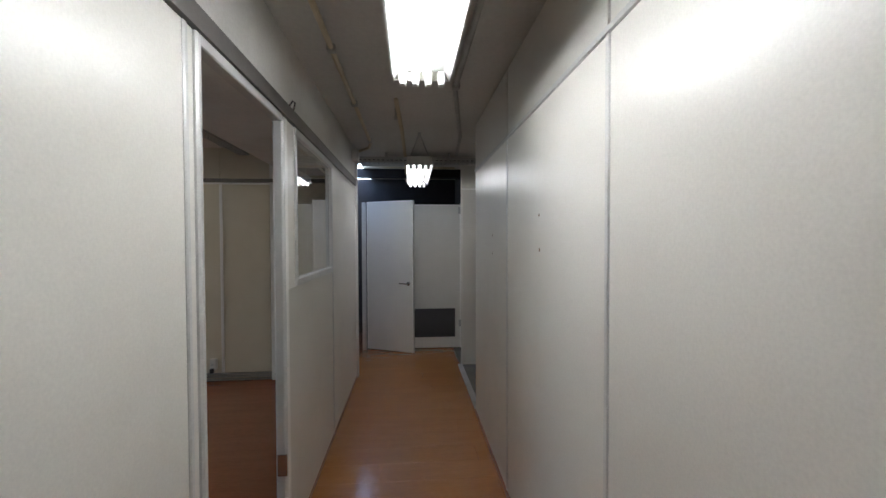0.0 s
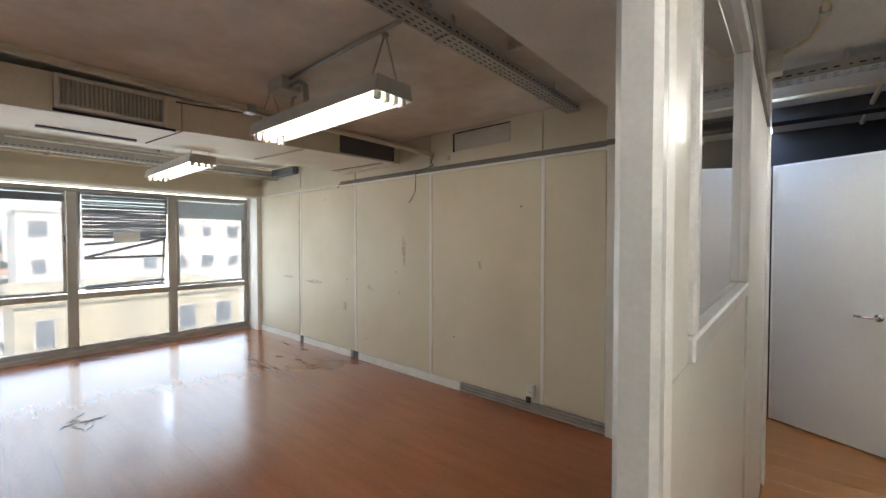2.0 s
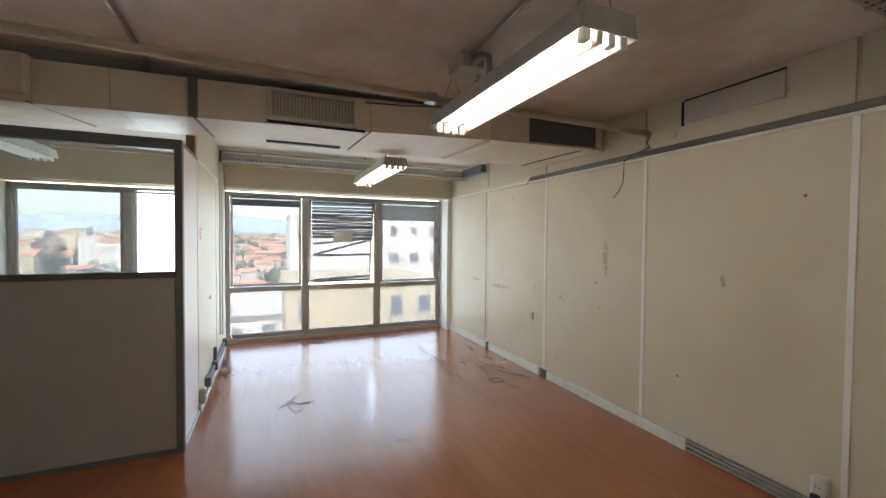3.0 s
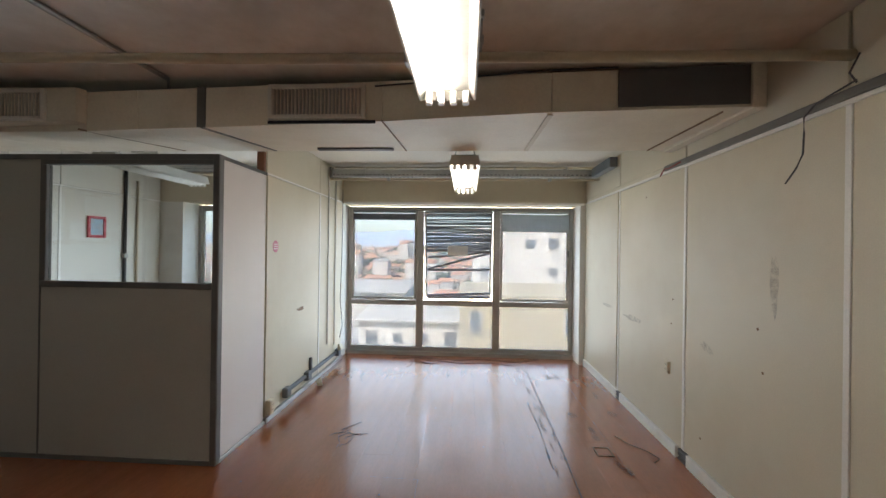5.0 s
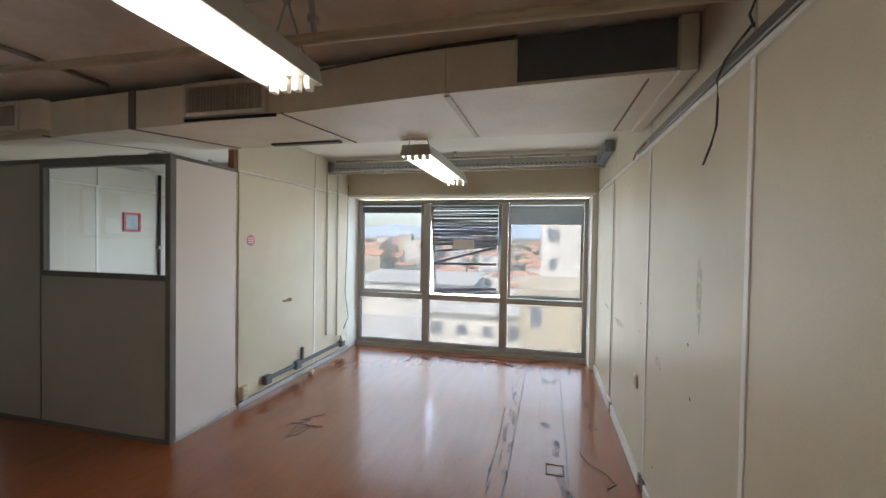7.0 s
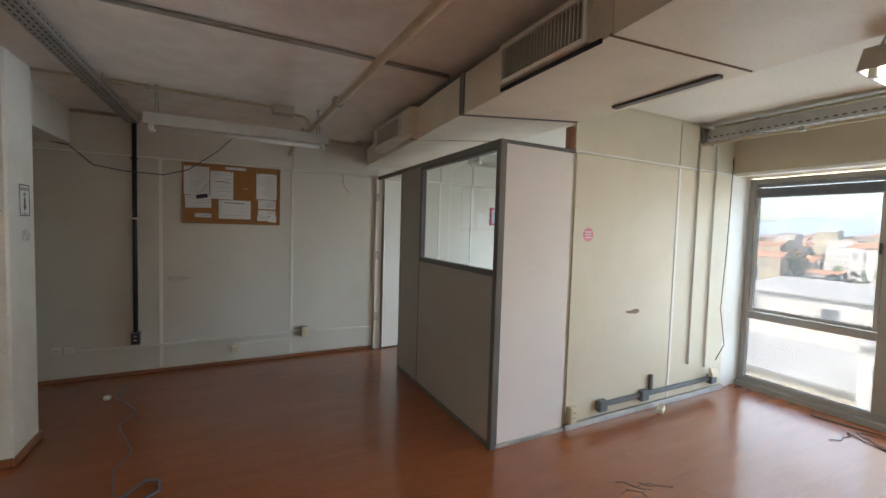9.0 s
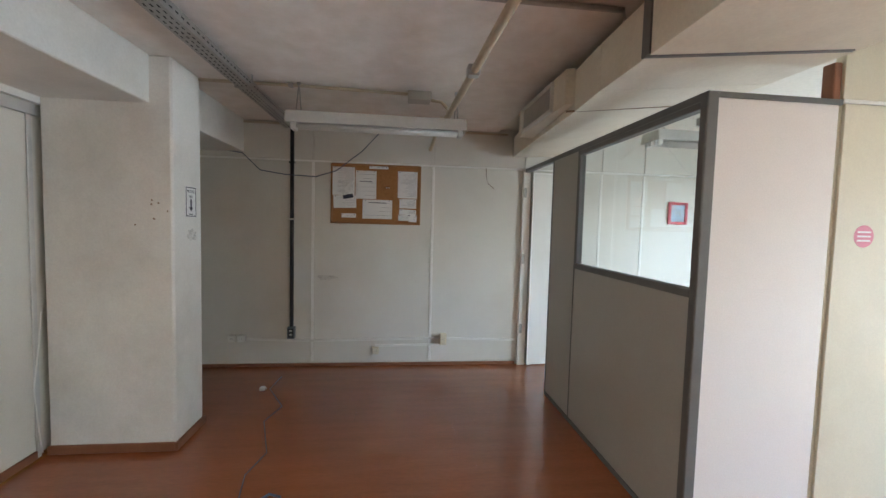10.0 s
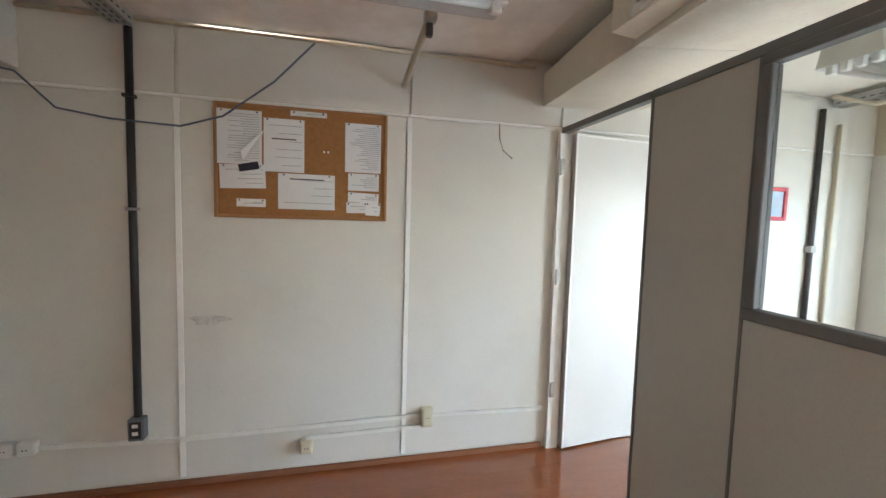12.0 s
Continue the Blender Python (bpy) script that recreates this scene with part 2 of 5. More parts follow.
def thing(name, bm, material, label, category, group="", kind="", smooth=False):
    return tagged(mesh_ob(name, bm, material, smooth), label, category, group, kind)


def holder(name, at, label, category, group="", kind=""):
    ob = new(name)
    ob.empty_display_size = 0.1
    ob.location = at
    return tagged(ob, label, category, group, kind)


def hpart(name, bm, material, parent, label="", smooth=False):
    """A part of a thing held by an empty; its mesh is written in world places."""
    base = parent.matrix_basis.translation
    if parent.parent:
        base = base + parent.parent.matrix_basis.translation
    bmesh.ops.translate(bm, verts=bm.verts, vec=-base)
    return part(name, bm, material, parent, label, smooth)


def struct(name, bm, material, label, category):
    return thing(name, bm, material, label, category, kind="structure")

# ---- the large structure ----
H = 2.47            # ceiling
YR, YB = 4.88, -0.885   # faces of the long wall and the end wall
XW, XG = -6.14, -6.49   # window wall's face and the glazing
XP = -3.41          # office partition
YL = 1.67           # left wall of the window bay
XC0, XC1 = 0.125, 1.272  # corridor faces
Y0 = -1.6           # corridor's closed end

floor = struct("floor", B(-6.75, 1.30, Y0 - 0.3, 7.3, -0.2, -0.010), FLOORM, "worn orange-brown laminate floor with scuffs and gaps", "floor")
niche_floor = struct("floor_niche", B(1.30, 2.9, Y0 - 0.3, 7.3, -0.2, -0.006), CONCRETE, "bare grey concrete floor of a side passage", "floor")
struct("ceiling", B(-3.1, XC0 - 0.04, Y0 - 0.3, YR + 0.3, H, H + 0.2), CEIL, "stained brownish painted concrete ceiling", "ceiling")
struct("ceiling_bay", B(-6.8, -3.1, Y0 - 0.3, YR + 0.3, H + 0.03, H + 0.2), CEILW, "cream white painted ceiling beside the windows", "ceiling")
struct("ceiling_corridor", B(XC0 - 0.04, 2.9, Y0 - 0.3, 7.3, H, H + 0.2), CEILG, "grey painted corridor ceiling", "ceiling")


def panelled(name, axis, face, side, runs, z0, z1, material, label, core=0.06, core_mat=None, stile=ALUW, width=0.03, top=None):
    """A wall core with proud panels and thin stiles; runs are the joints along it. side: +1 when the room lies towards greater values."""
    a0, a1 = runs[0], runs[-1]

    def slab(b0, b1, d0, d1, h0, h1, bev=0.0):
        lo, hi = sorted((face - side * d0, face - side * d1))
        return B(lo, hi, b0, b1, h0, h1, bev=bev) if axis == "x" else B(b0, b1, lo, hi, h0, h1, bev=bev)

    wall = struct(name, slab(a0, a1, 0.014, 0.014 + core, -0.1, top or H, 0), core_mat or material, label, "wall")
    for b0, b1 in zip(runs, runs[1:]):
        part("panel", slab(b0 + width / 2, b1 - width / 2, 0.0, 0.014, z0, z1, 0.002), material, wall)
    for b in runs[1:-1]:
        part("stile", slab(b - width / 2, b + width / 2, -0.005, 0.014, z0, z1, 0.002), stile, wall, "thin metal joint strip")
    return wall


# long wall of the main room
JR = [-6.14 + 0.0, -4.955, -3.72, -2.50, -1.28, -0.77]
wr = panelled("wall_long", "y", YR, -1, JR, 0.09, 2.085, IVORY, "ivory laminate panel wall with pale joints and brown scuffs", core=0.1)
up = [-6.14, -4.95, -3.72, -2.5, -1.28, -0.77]
for b0, b1 in zip(up, up[1:]):
    part("panel", B(b0 + 0.01, b1 - 0.01, YR - 0.0, YR + 0.014, 2.145, H, bev=0.002), IVORY, wr)
part("top_rail", B(-4.0, -0.77, YR - 0.022, YR + 0.014, 2.105, 2.145, bev=0.004), RAILM, wr, "dull metal rail")
part("white_rail", B(-4.0, -0.77, YR - 0.012, YR + 0.014, 2.085, 2.104, bev=0.002), ALUW, wr, "thin white strip")
part("white_rail", B(-6.14, -4.0, YR - 0.006, YR + 0.014, 2.09, 2.11, bev=0.002), ALUW, wr, "thin white strip")
part("baseboard", B(-6.14, -4.97, YR - 0.014, YR + 0.014, 0.0, 0.085, bev=0.003), WHITEM, wr, "white skirting")
part("baseboard", B(-4.88, -3.80, YR - 0.014, YR + 0.014, 0.0, 0.085, bev=0.003), WHITEM, wr, "white skirting")
part("baseboard", B(-3.66, -2.12, YR - 0.014, YR + 0.014, 0.0, 0.085, bev=0.003), WHITEM, wr, "white skirting")
for k, z in enumerate((0.004, 0.034, 0.062)):
    part("base_channel", B(-2.12, -0.77, YR - 0.012 - 0.004 * (k == 0), YR + 0.014, z, z + 0.018, bev=0.002), GALV, wr, "exposed metal base channel")
for x in (-4.925, -3.73):
    for k, z in enumerate((0.004, 0.034, 0.062)):
        part("base_channel", B(x - 0.045, x + 0.07, YR - 0.008, YR + 0.014, z, z + 0.018), LOUVRE, wr, "bare base channel")

# the corner beside the corridor partition
corner = struct("wall_corner", B(-0.55, 0.06, YR - 0.02, YR + 0.3, -0.1, H), CREAM, "cream plastered pier beside the partition", "wall")
struct("wall_recess", B(-0.77, -0.55, YR + 0.10, YR + 0.3, -0.1, H), CREAM, "narrow shaded cream wall recess", "wall")
struct("trim_post", B(-0.77, -0.69, YR - 0.03, YR + 0.10, 0, H, bev=0.004), PLASTER, "white painted vertical post at a wall recess", "post")

struct("rail_trim", B(-0.77, 0.05, YR - 0.045, YR - 0.021, 2.105, 2.145, bev=0.004), RAILM, "dull metal rail continuing across the pier", "rail")

# window wall: pier, header, low sills
struct("wall_window", B(-6.6, XW, -1.2, 5.1, 2.09, H + 0.03), CREAM, "cream wall band above the windows", "wall")
struct("wall_window_pier", B(-6.6, XW, 4.815, 5.1, -0.1, 2.09), PLASTER, "white reveal beside the window", "wall")
struct("wall_window_pier_2", B(-6.6, XW, 1.565, 1.655, -0.1, 2.09), PLASTER, "white pier between two windows", "wall")
struct("wall_window_pier_3", B(-6.6, XW, -1.2, -0.565, -0.1, 2.09), PLASTER, "white pier beside the office window", "wall")
struct("trim_head", B(XW - 0.02, XW + 0.03, 1.69, 4.86, 2.075, 2.105, bev=0.004), ALUW, "pale strip under the wall band", "trim")

# left wall of the bay (also the office's side wall)
wl = panelled("wall_bay_left", "y", YL, 1, [-6.14, -5.30, -4.07], 0.05, 2.085, IVORY, "ivory laminate wall of the window bay", core=0.03, top=H + 0.03)
part("panel", B(-6.14, -5.30, YL - 0.014, YL, 2.105, H, bev=0.002), IVORY, wl)
part("panel", B(-5.29, -4.07, YL - 0.014, YL, 2.105, H, bev=0.002), IVORY, wl)
part("white_rail", B(-6.14, -4.07, YL - 0.014, YL + 0.006, 2.087, 2.103, bev=0.002), ALUW, wl, "thin white strip")
part("base_channel", B(-6.14, -4.07, YL - 0.01, YL + 0.02, 0.0, 0.045, bev=0.003), GALV, wl, "metal base channel")
# white end panel beside the dark post
we = panelled("wall_end_panel", "y", YL + 0.002, 1, [-4.065, -3.435], 0.03, 2.075, PINKP, "smooth pinkish white end panel", core=0.03, top=2.08)
part("base_channel", B(-4.065, -3.435, YL - 0.02, YL + 0.012, 0.0, 0.03, bev=0.003), GALV, we, "metal base channel")
part("top_rail", B(-4.065, -3.435, YL - 0.045, YL + 0.008, 2.075, 2.10, bev=0.003), DARKALU, we, "dark rail")

# office partition with the glazed upper part
wp = struct("wall_office_partition", B(XP - 0.045, XP + 0.006, -0.09, YL - 0.03, 2.065, 2.10), DARKALU, "taupe office partition with a glazed upper panel", "wall")
part("panel", B(XP - 0.035, XP, -0.085, 0.395, 0.03, 2.065, bev=0.002), TAUPE, wp)
part("panel", B(XP - 0.035, XP, 0.405, YL - 0.035, 0.03, 1.19, bev=0.002), TAUPE, wp)
part("stile", B(XP - 0.038, XP + 0.003, 0.395, 0.405, 0.03, 2.065), DARKALU, wp)
part("end_stile", B(XP - 0.042, XP + 0.004, -0.1, -0.085, 0.0, 2.065, bev=0.002), DARKALU, wp)
part("base_channel", B(XP - 0.04, XP + 0.006, -0.085, YL - 0.035, 0.0, 0.03), DARKALU, wp)
part("corner_post", B(XP - 0.045, XP + 0.012, YL - 0.035, YL + 0.012, 0.0, 2.10, bev=0.006), DARKALU, wp, "dark grey corner post")
win_o = holder("window_office", (XP, 1.0, 1.2), "fixed partition window in a dark metal frame", "window", kind="structure")
hpart("sill_rail", B(XP - 0.042, XP + 0.010, 0.405, YL - 0.035, 1.185, 1.225, bev=0.004), DARKALU, win_o)
hpart("head_rail", B(XP - 0.040, XP + 0.010, 0.405, YL - 0.035, 2.03, 2.064, bev=0.004), DARKALU, win_o)
hpart("side_rail", B(XP - 0.040, XP + 0.010, 0.408, 0.445, 1.226, 2.029, bev=0.004), DARKALU, win_o)
hpart("pane", B(XP - 0.020, XP - 0.014, 0.445, YL - 0.036, 1.225, 2.03), PGLASS, win_o).visible_shadow = False
wq = struct("wall_office_door_head", B(XP - 0.04, XP + 0.004, YB + 0.0, -0.1, 2.065, 2.10), DARKALU, "dark rail above the office doorway", "trim")

# end wall
JB = [-6.14, -4.75, -4.26, -3.40, -2.43, -1.22, 0.03, 0.088]
wb = panelled("wall_end", "y", YB, 1, JB, 0.05, 2.085, GREYP, "grey white laminate end wall with pale joints", core=0.1, top=H + 0.03, width=0.028, stile=ALUW)
for b0, b1 in zip(JB, JB[1:]):
    part("panel", B(b0 + 0.008, b1 - 0.008, YB - 0.014, YB, 2.105, H, bev=0.002), GREYP, wb)
part("white_rail", B(-6.14, 0.088, YB - 0.014, YB + 0.004, 2.087, 2.103, bev=0.002), ALUW, wb, "thin white strip")
part("baseboard", B(-3.36, 0.088, YB - 0.012, YB + 0.010, 0.0, 0.03, bev=0.003), BROWNTRIM, wb, "thin brown skirting")

# column and beams between the room and the corridor
col = struct("column", B(-0.685, 0.055, 0.275, 0.64, -0.1, H, bev=0.012), PLASTER, "scuffed white plastered column", "column")
part("skirting", B(-0.705, -0.685, 0.275, 0.66, 0.0, 0.055, bev=0.004), BROWNTRIM, col, "brown skirting")
part("skirting", B(-0.685, 0.055, 0.64, 0.66, 0.0, 0.055, bev=0.004), BROWNTRIM, col, "brown skirting")
struct("beam", B(-0.56, 0.045, 0.64, YR - 0.02, 2.18, H, bev=0.006), PLASTER, "cream white plastered ceiling beam", "beam")
struct("beam_2", B(-0.56, 0.045, YB, 0.275, 2.155, H, bev=0.006), PLASTER, "white plastered ceiling beam at the column", "beam")


# corridor partition with doorway and window
def partition_panel(par, y0, y1, z0, z1, m=GREYP):
    part("panel", B(XC0 - 0.035, XC0, y0, y1, z0, z1, bev=0.002), m, par)


def partition_stile(par, y0, y1, z1=2.07, m=ALU):
    part("stile", B(XC0 - 0.042, XC0 + 0.006, y0, y1, 0.0, z1, bev=0.004), m, par, "metal joint profile")


wc = struct("wall_corridor_left", B(XC0 - 0.020, XC0 + 0.012, Y0, 4.84, 2.075, 2.14), RAILM, "grey white corridor partition under a dull metal rail", "wall")
for y0, y1 in ((Y0, -0.98), (-0.95, 0.27), (0.30, 1.53)):
    partition_panel(wc, y0, y1, 0.02, 2.07)
for y0, y1 in ((-0.98, -0.95), (0.27, 0.30), (1.53, 1.55)):
    partition_stile(wc, y0, y1)
partition_panel(wc, 1.551, 1.582, 0.02, 2.069)
part("jamb", B(XC0 - 0.05, XC0 + 0.012, 1.583, 1.61, 0.0, 2.069, bev=0.006), ALU, wc, "stained metal door jamb")
part("jamb", B(XC0 - 0.040, XC0 + 0.008, 2.335, 2.37, 0.0, 2.069, bev=0.008), ALU, wc, "metal door jamb with strike plate")
part("room_rail", B(XC0 - 0.045, XC0 - 0.021, Y0, 4.84, 2.072, 2.14, bev=0.003), ALU, wc, "dull metal rail")
part("room_stile", B(XC0 - 0.047, XC0 - 0.036, 0.662, 0.695, 0.0, 2.071, bev=0.003), ALU, wc, "metal joint profile")
part("skirting", B(XC0 - 0.052, XC0 - 0.036, 0.696, 1.53, 0.0, 0.05, bev=0.003), BROWNTRIM, wc, "brown skirting")
part("door_head", B(XC0 - 0.038, XC0 + 0.008, 1.611, 2.334, 2.035, 2.071, bev=0.004), ALU, wc, "metal door head")
part("jamb_stop", B(XC0 - 0.03, XC0 + 0.006, 2.371, 2.415, 0.0, 2.069, bev=0.004), ALUW, wc, "pale metal door stop")
part("strike_plate", B(XC0 - 0.030, XC0 + 0.0125, 2.322, 2.3295, 0.40, 0.50), CHROME, wc, "worn steel strike plate")
partition_panel(wc, 2.416, 3.525, 0.02, 1.255)
partition_panel(wc, 2.416, 2.54, 1.256, 2.069)
partition_panel(wc, 3.515, 3.525, 1.256, 2.069)
partition_stile(wc, 3.526, 3.540)
partition_panel(wc, 3.541, 4.84, 0.02, 2.069)
part("end_post", B(XC0 - 0.06, XC0 + 0.015, 4.84, 4.94, 0.0, 2.45, bev=0.008), PLASTER, wc, "white end post")
part("base_channel", B(XC0 - 0.038, XC0 + 0.006, 2.416, 4.84, 0.0, 0.02), BROWNTRIM, wc)
win_c = holder("window_corridor", (XC0, 3.1, 1.27), "fixed partition window in an aluminium frame", "window", kind="structure")
hpart("sill_rail", B(XC0 - 0.042, XC0 + 0.010, 2.54, 3.515, 1.257, 1.295, bev=0.004), ALU, win_c)
hpart("head_rail", B(XC0 - 0.042, XC0 + 0.010, 2.54, 3.515, 2.03, 2.068, bev=0.004), ALU, win_c)
hpart("side_rail", B(XC0 - 0.042, XC0 + 0.010, 2.54, 2.57, 1.296, 2.029, bev=0.004), ALU, win_c)
hpart("side_rail", B(XC0 - 0.042, XC0 + 0.010, 3.485, 3.515, 1.296, 2.029, bev=0.004), ALU, win_c)
hpart("pane", B(XC0 - 0.020, XC0 - 0.014, 2.571, 3.484, 1.296, 2.029), PGLASS, win_c).visible_shadow = False
struct("wall_above_partition", B(0.046, XC0 - 0.004, Y0, 4.84, 2.142, H), PLASTER, "white plaster above the corridor partition", "wall")

# corridor, far side
JC = [Y0, -0.95, 0.285, 1.53, 2.73, 3.88]
wd = panelled("wall_corridor_right", "x", XC1, -1, JC, 0.02, 2.071, GREYP, "grey white glossy laminate corridor wall", core=0.05, stile=ALU, width=0.02)
for b0, b1 in zip(JC, JC[1:]):
    part("panel", B(XC1, XC1 + 0.014, b0 + 0.008, b1 - 0.008, 2.095, H, bev=0.002), GREYP, wd)
part("mid_rail", B(XC1 - 0.006, XC1 + 0.014, Y0, 3.88, 2.072, 2.094, bev=0.003), ALU, wd, "metal strip")
part("baseboard", B(XC1 - 0.010, XC1 + 0.014, Y0, 3.88, 0.0, 0.02), BROWNTRIM, wd, "brown skirting")
struct("wall_corridor_back", B(0.05, 1.35, Y0 - 0.15, Y0, 0, H), GREYP, "closed corridor end wall", "wall")
wn1 = panelled("wall_niche", "y", 5.21, -1, [1.318, 2.7], 0.02, 2.085, GREYP, "grey white laminate wall beside the passage", core=0.05)
part("panel", B(1.318, 2.7, 5.21, 5.224, 2.105, H, bev=0.002), GREYP, wn1)
part("white_rail", B(1.318, 2.7, 5.204, 5.224, 2.087, 2.103, bev=0.002), ALUW, wn1)
struct("wall_niche_side", B(2.7, 2.8, 3.6, 5.4, 0, H), GREYP, "plain passage wall", "wall")
struct("wall_niche_near", B(1.33, 2.7, 3.6, 3.7, 0, H), GREYP, "plain passage wall", "wall")
struct("threshold_trim", B(1.270, 1.325, 3.88, 5.20, -0.006, 0.012, bev=0.004), GALV, "metal edge strip between laminate and concrete", "trim")
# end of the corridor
# Black colour on these walls and the lintel imitates an unlit room.
struct("wall_corridor_end", B(-0.6, 2.6, 7.0, 7.1, 0, H), DARK, "wall painted black as the unlit space behind the doors", "wall")
struct("wall_end_left", B(-0.35, -0.25, 5.19, 7.0, 0, H), DARK, "side wall painted black as unlit space", "wall")
struct("wall_end_right", B(1.44, 1.50, 5.28, 7.0, 0, H), DARK, "side wall behind the door painted black as unlit space", "wall")
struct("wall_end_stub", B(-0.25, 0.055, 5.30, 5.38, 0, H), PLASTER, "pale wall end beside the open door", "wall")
struct("beam_corridor", B(-0.25, 1.44, 6.05, 6.2, 2.36, H), DARK, "lintel above the doors painted black as unlit space", "beam")


# ---- windows ----
def strip_window(name, y0, y1, mulls, label, sashes):
    w = holder(name, (XG, (y0 + y1) / 2, 0), label, "window", kind="structure")
    z0, zt, z1 = 0.05, 0.727, 2.075
    f = 0.05
    hpart("sill", B(XG - 0.08, XG + 0.09, y0, y1, -0.05, z0, bev=0.004), FRAMEM, w)
    hpart("window_frame", B(XG - 0.03, XG + 0.03, y0, y0 + f, z0, z1, bev=0.005), FRAMEM, w)
    hpart("window_frame", B(XG - 0.03, XG + 0.03, y1 - f, y1, z0, z1, bev=0.005), FRAMEM, w)
    hpart("window_frame", B(XG - 0.03, XG + 0.03, y0 + f, y1 - f, z1 - f, z1, bev=0.005), FRAMEM, w)
    hpart("window_frame", B(XG - 0.03, XG + 0.03, y0 + f, y1 - f, z0, z0 + f, bev=0.005), FRAMEM, w)
    for m in mulls:
        hpart("mullion", B(XG - 0.035, XG + 0.04, m - 0.05, m + 0.05, z0 + f, z1 - f, bev=0.008), FRAMEM, w)
    edges = [y0 + f] + [e for m in mulls for e in (m - 0.05, m + 0.05)] + [y1 - f]
    for i in range(0, len(edges), 2):
        a, b = edges[i], edges[i + 1]
        hpart("transom", B(XG - 0.03, XG + 0.035, a, b, zt - 0.035, zt + 0.035, bev=0.005), FRAMEM, w)
        hpart("pane", B(XG - 0.004, XG + 0.002, a, b, z0 + f, zt - 0.035), GLASS, w).visible_shadow = False
        tilt = sashes[i // 2]
        s = new("sash")
        s.parent = w
        s.location = Vector((XG, (a + b) / 2, z1 - f)) - w.location
        hw, hz = (b - a) / 2 - 0.004, z1 - f - zt - 0.04
        for bx in ((-0.02, 0.025, -hw, -hw + 0.03, -hz, 0), (-0.02, 0.025, hw - 0.03, hw, -hz, 0),
                   (-0.02, 0.025, -hw + 0.03, hw - 0.03, -0.03, 0), (-0.02, 0.025, -hw + 0.03, hw - 0.03, -hz, -hz + 0.03)):
            part("sash_rail", B(*bx, bev=0.004), FRAMEM, s)
        part("pane", B(-0.004, 0.002, -hw + 0.03, hw - 0.03, -hz + 0.03, -0.03), GLASS, s).visible_shadow = False
        part("latch", B(0.026, 0.05, hw - 0.025, hw - 0.008, -hz * 0.5, -hz * 0.5 + 0.09, bev=0.004), LOUVRE, s)
        s.rotation_euler = (0, radians(tilt), 0)
    return w


strip_window("window_1", 1.66, 4.81, (2.69, 3.76), "three-bay aluminium strip window with a tilted middle sash", (0, 9, 0))
strip_window("window_2", -0.56, 1.56, (0.58,), "two-bay aluminium office window", (0, 0))


# ---- ceiling fixtures ----
def fluorescent(name, axis, c, a0, a1, zb, lit, label, group, tube_mat, width=0.25, hang=((0.05, 1), (0.95, 1)), tubes=4):
    """A hung open batten: a shallow trough, end caps, tubes in holders, V chains. axis: the way it runs."""
    mid = (a0 + a1) / 2
    at = (mid, c, zb) if axis == "x" else (c, mid, zb)
    f = holder(name, at, label, "ceiling light", group)

    def P(a, w, z):
        return (a, c + w, z) if axis == "x" else (c + w, a, z)

    h = width / 2
    bm = bmesh.new()
    prof = [(-h, 0.022), (-h * 0.86, 0.105), (h * 0.86, 0.105), (h, 0.022), (h * 0.94, 0.022), (h * 0.74, 0.062), (-h * 0.74, 0.062), (-h * 0.94, 0.022)]
    r0 = [bm.verts.new(P(a0, w, zb + z)) for w, z in prof]
    r1 = [bm.verts.new(P(a1, w, zb + z)) for w, z in prof]
    n = len(prof)
    for k in range(n):
        bm.faces.new((r0[k], r0[(k + 1) % n], r1[(k + 1) % n], r1[k]))
    bm.faces.new(r0)
    bm.faces.new(r1)
    bmesh.ops.recalc_face_normals(bm, faces=bm.faces)
    hpart("reflector", bm, ENAMEL, f, "white enamelled trough")
    for a, s in ((a0, 1), (a1, -1)):
        bm = bmesh.new()
        hexa(bm, [P(a, -h * 0.97, zb + 0.024), P(a, h * 0.97, zb + 0.024), P(a, h * 0.84, zb + 0.102), P(a, -h * 0.84, zb + 0.102)],
             [P(a - s * 0.006, -h * 0.97, zb + 0.024), P(a - s * 0.006, h * 0.97, zb + 0.024), P(a - s * 0.006, h * 0.84, zb + 0.102), P(a - s * 0.006, -h * 0.84, zb + 0.102)])
        hpart("end_cap", bm, DUST, f)
    for k in range(tubes):
        w = (k - (tubes - 1) / 2) * width * 0.215
        on = k in lit
        if on or not lit:
            hpart("tube", T([P(a0 + 0.05, w, zb + 0.018), P(a1 - 0.05, w, zb + 0.018)], 0.014, 10), tube_mat, f,
                  "glowing fluorescent tube" if on else "unlit fluorescent tube", True)
        for a in (a0 + 0.03, a1 - 0.03):
            q0, q1 = P(a - 0.018, w - 0.014, zb - 0.008), P(a + 0.018, w + 0.014, zb + 0.05)
            hpart("tube_holder", B(min(q0[0], q1[0]), max(q0[0], q1[0]), min(q0[1], q1[1]), max(q0[1], q1[1]), q0[2], q1[2], bev=0.004), WHITEM, f)
    for fr, _ in hang:
        a = a0 + (a1 - a0) * fr
        hpart("chain", T([P(a, -h * 0.7, zb + 0.103), P(a, 0, H + 0.0)], 0.0045, 5), GALV, f, "thin hanging chain")
        hpart("chain", T([P(a, h * 0.7, zb + 0.103), P(a, 0, H + 0.0)], 0.0045, 5), GALV, f, "thin hanging chain")
        hpart("hook", B(*[v for q in zip(P(a - 0.012, -0.012, H - 0.02), P(a + 0.012, 0.012, H)) for v in q]), GALV, f)
    return f


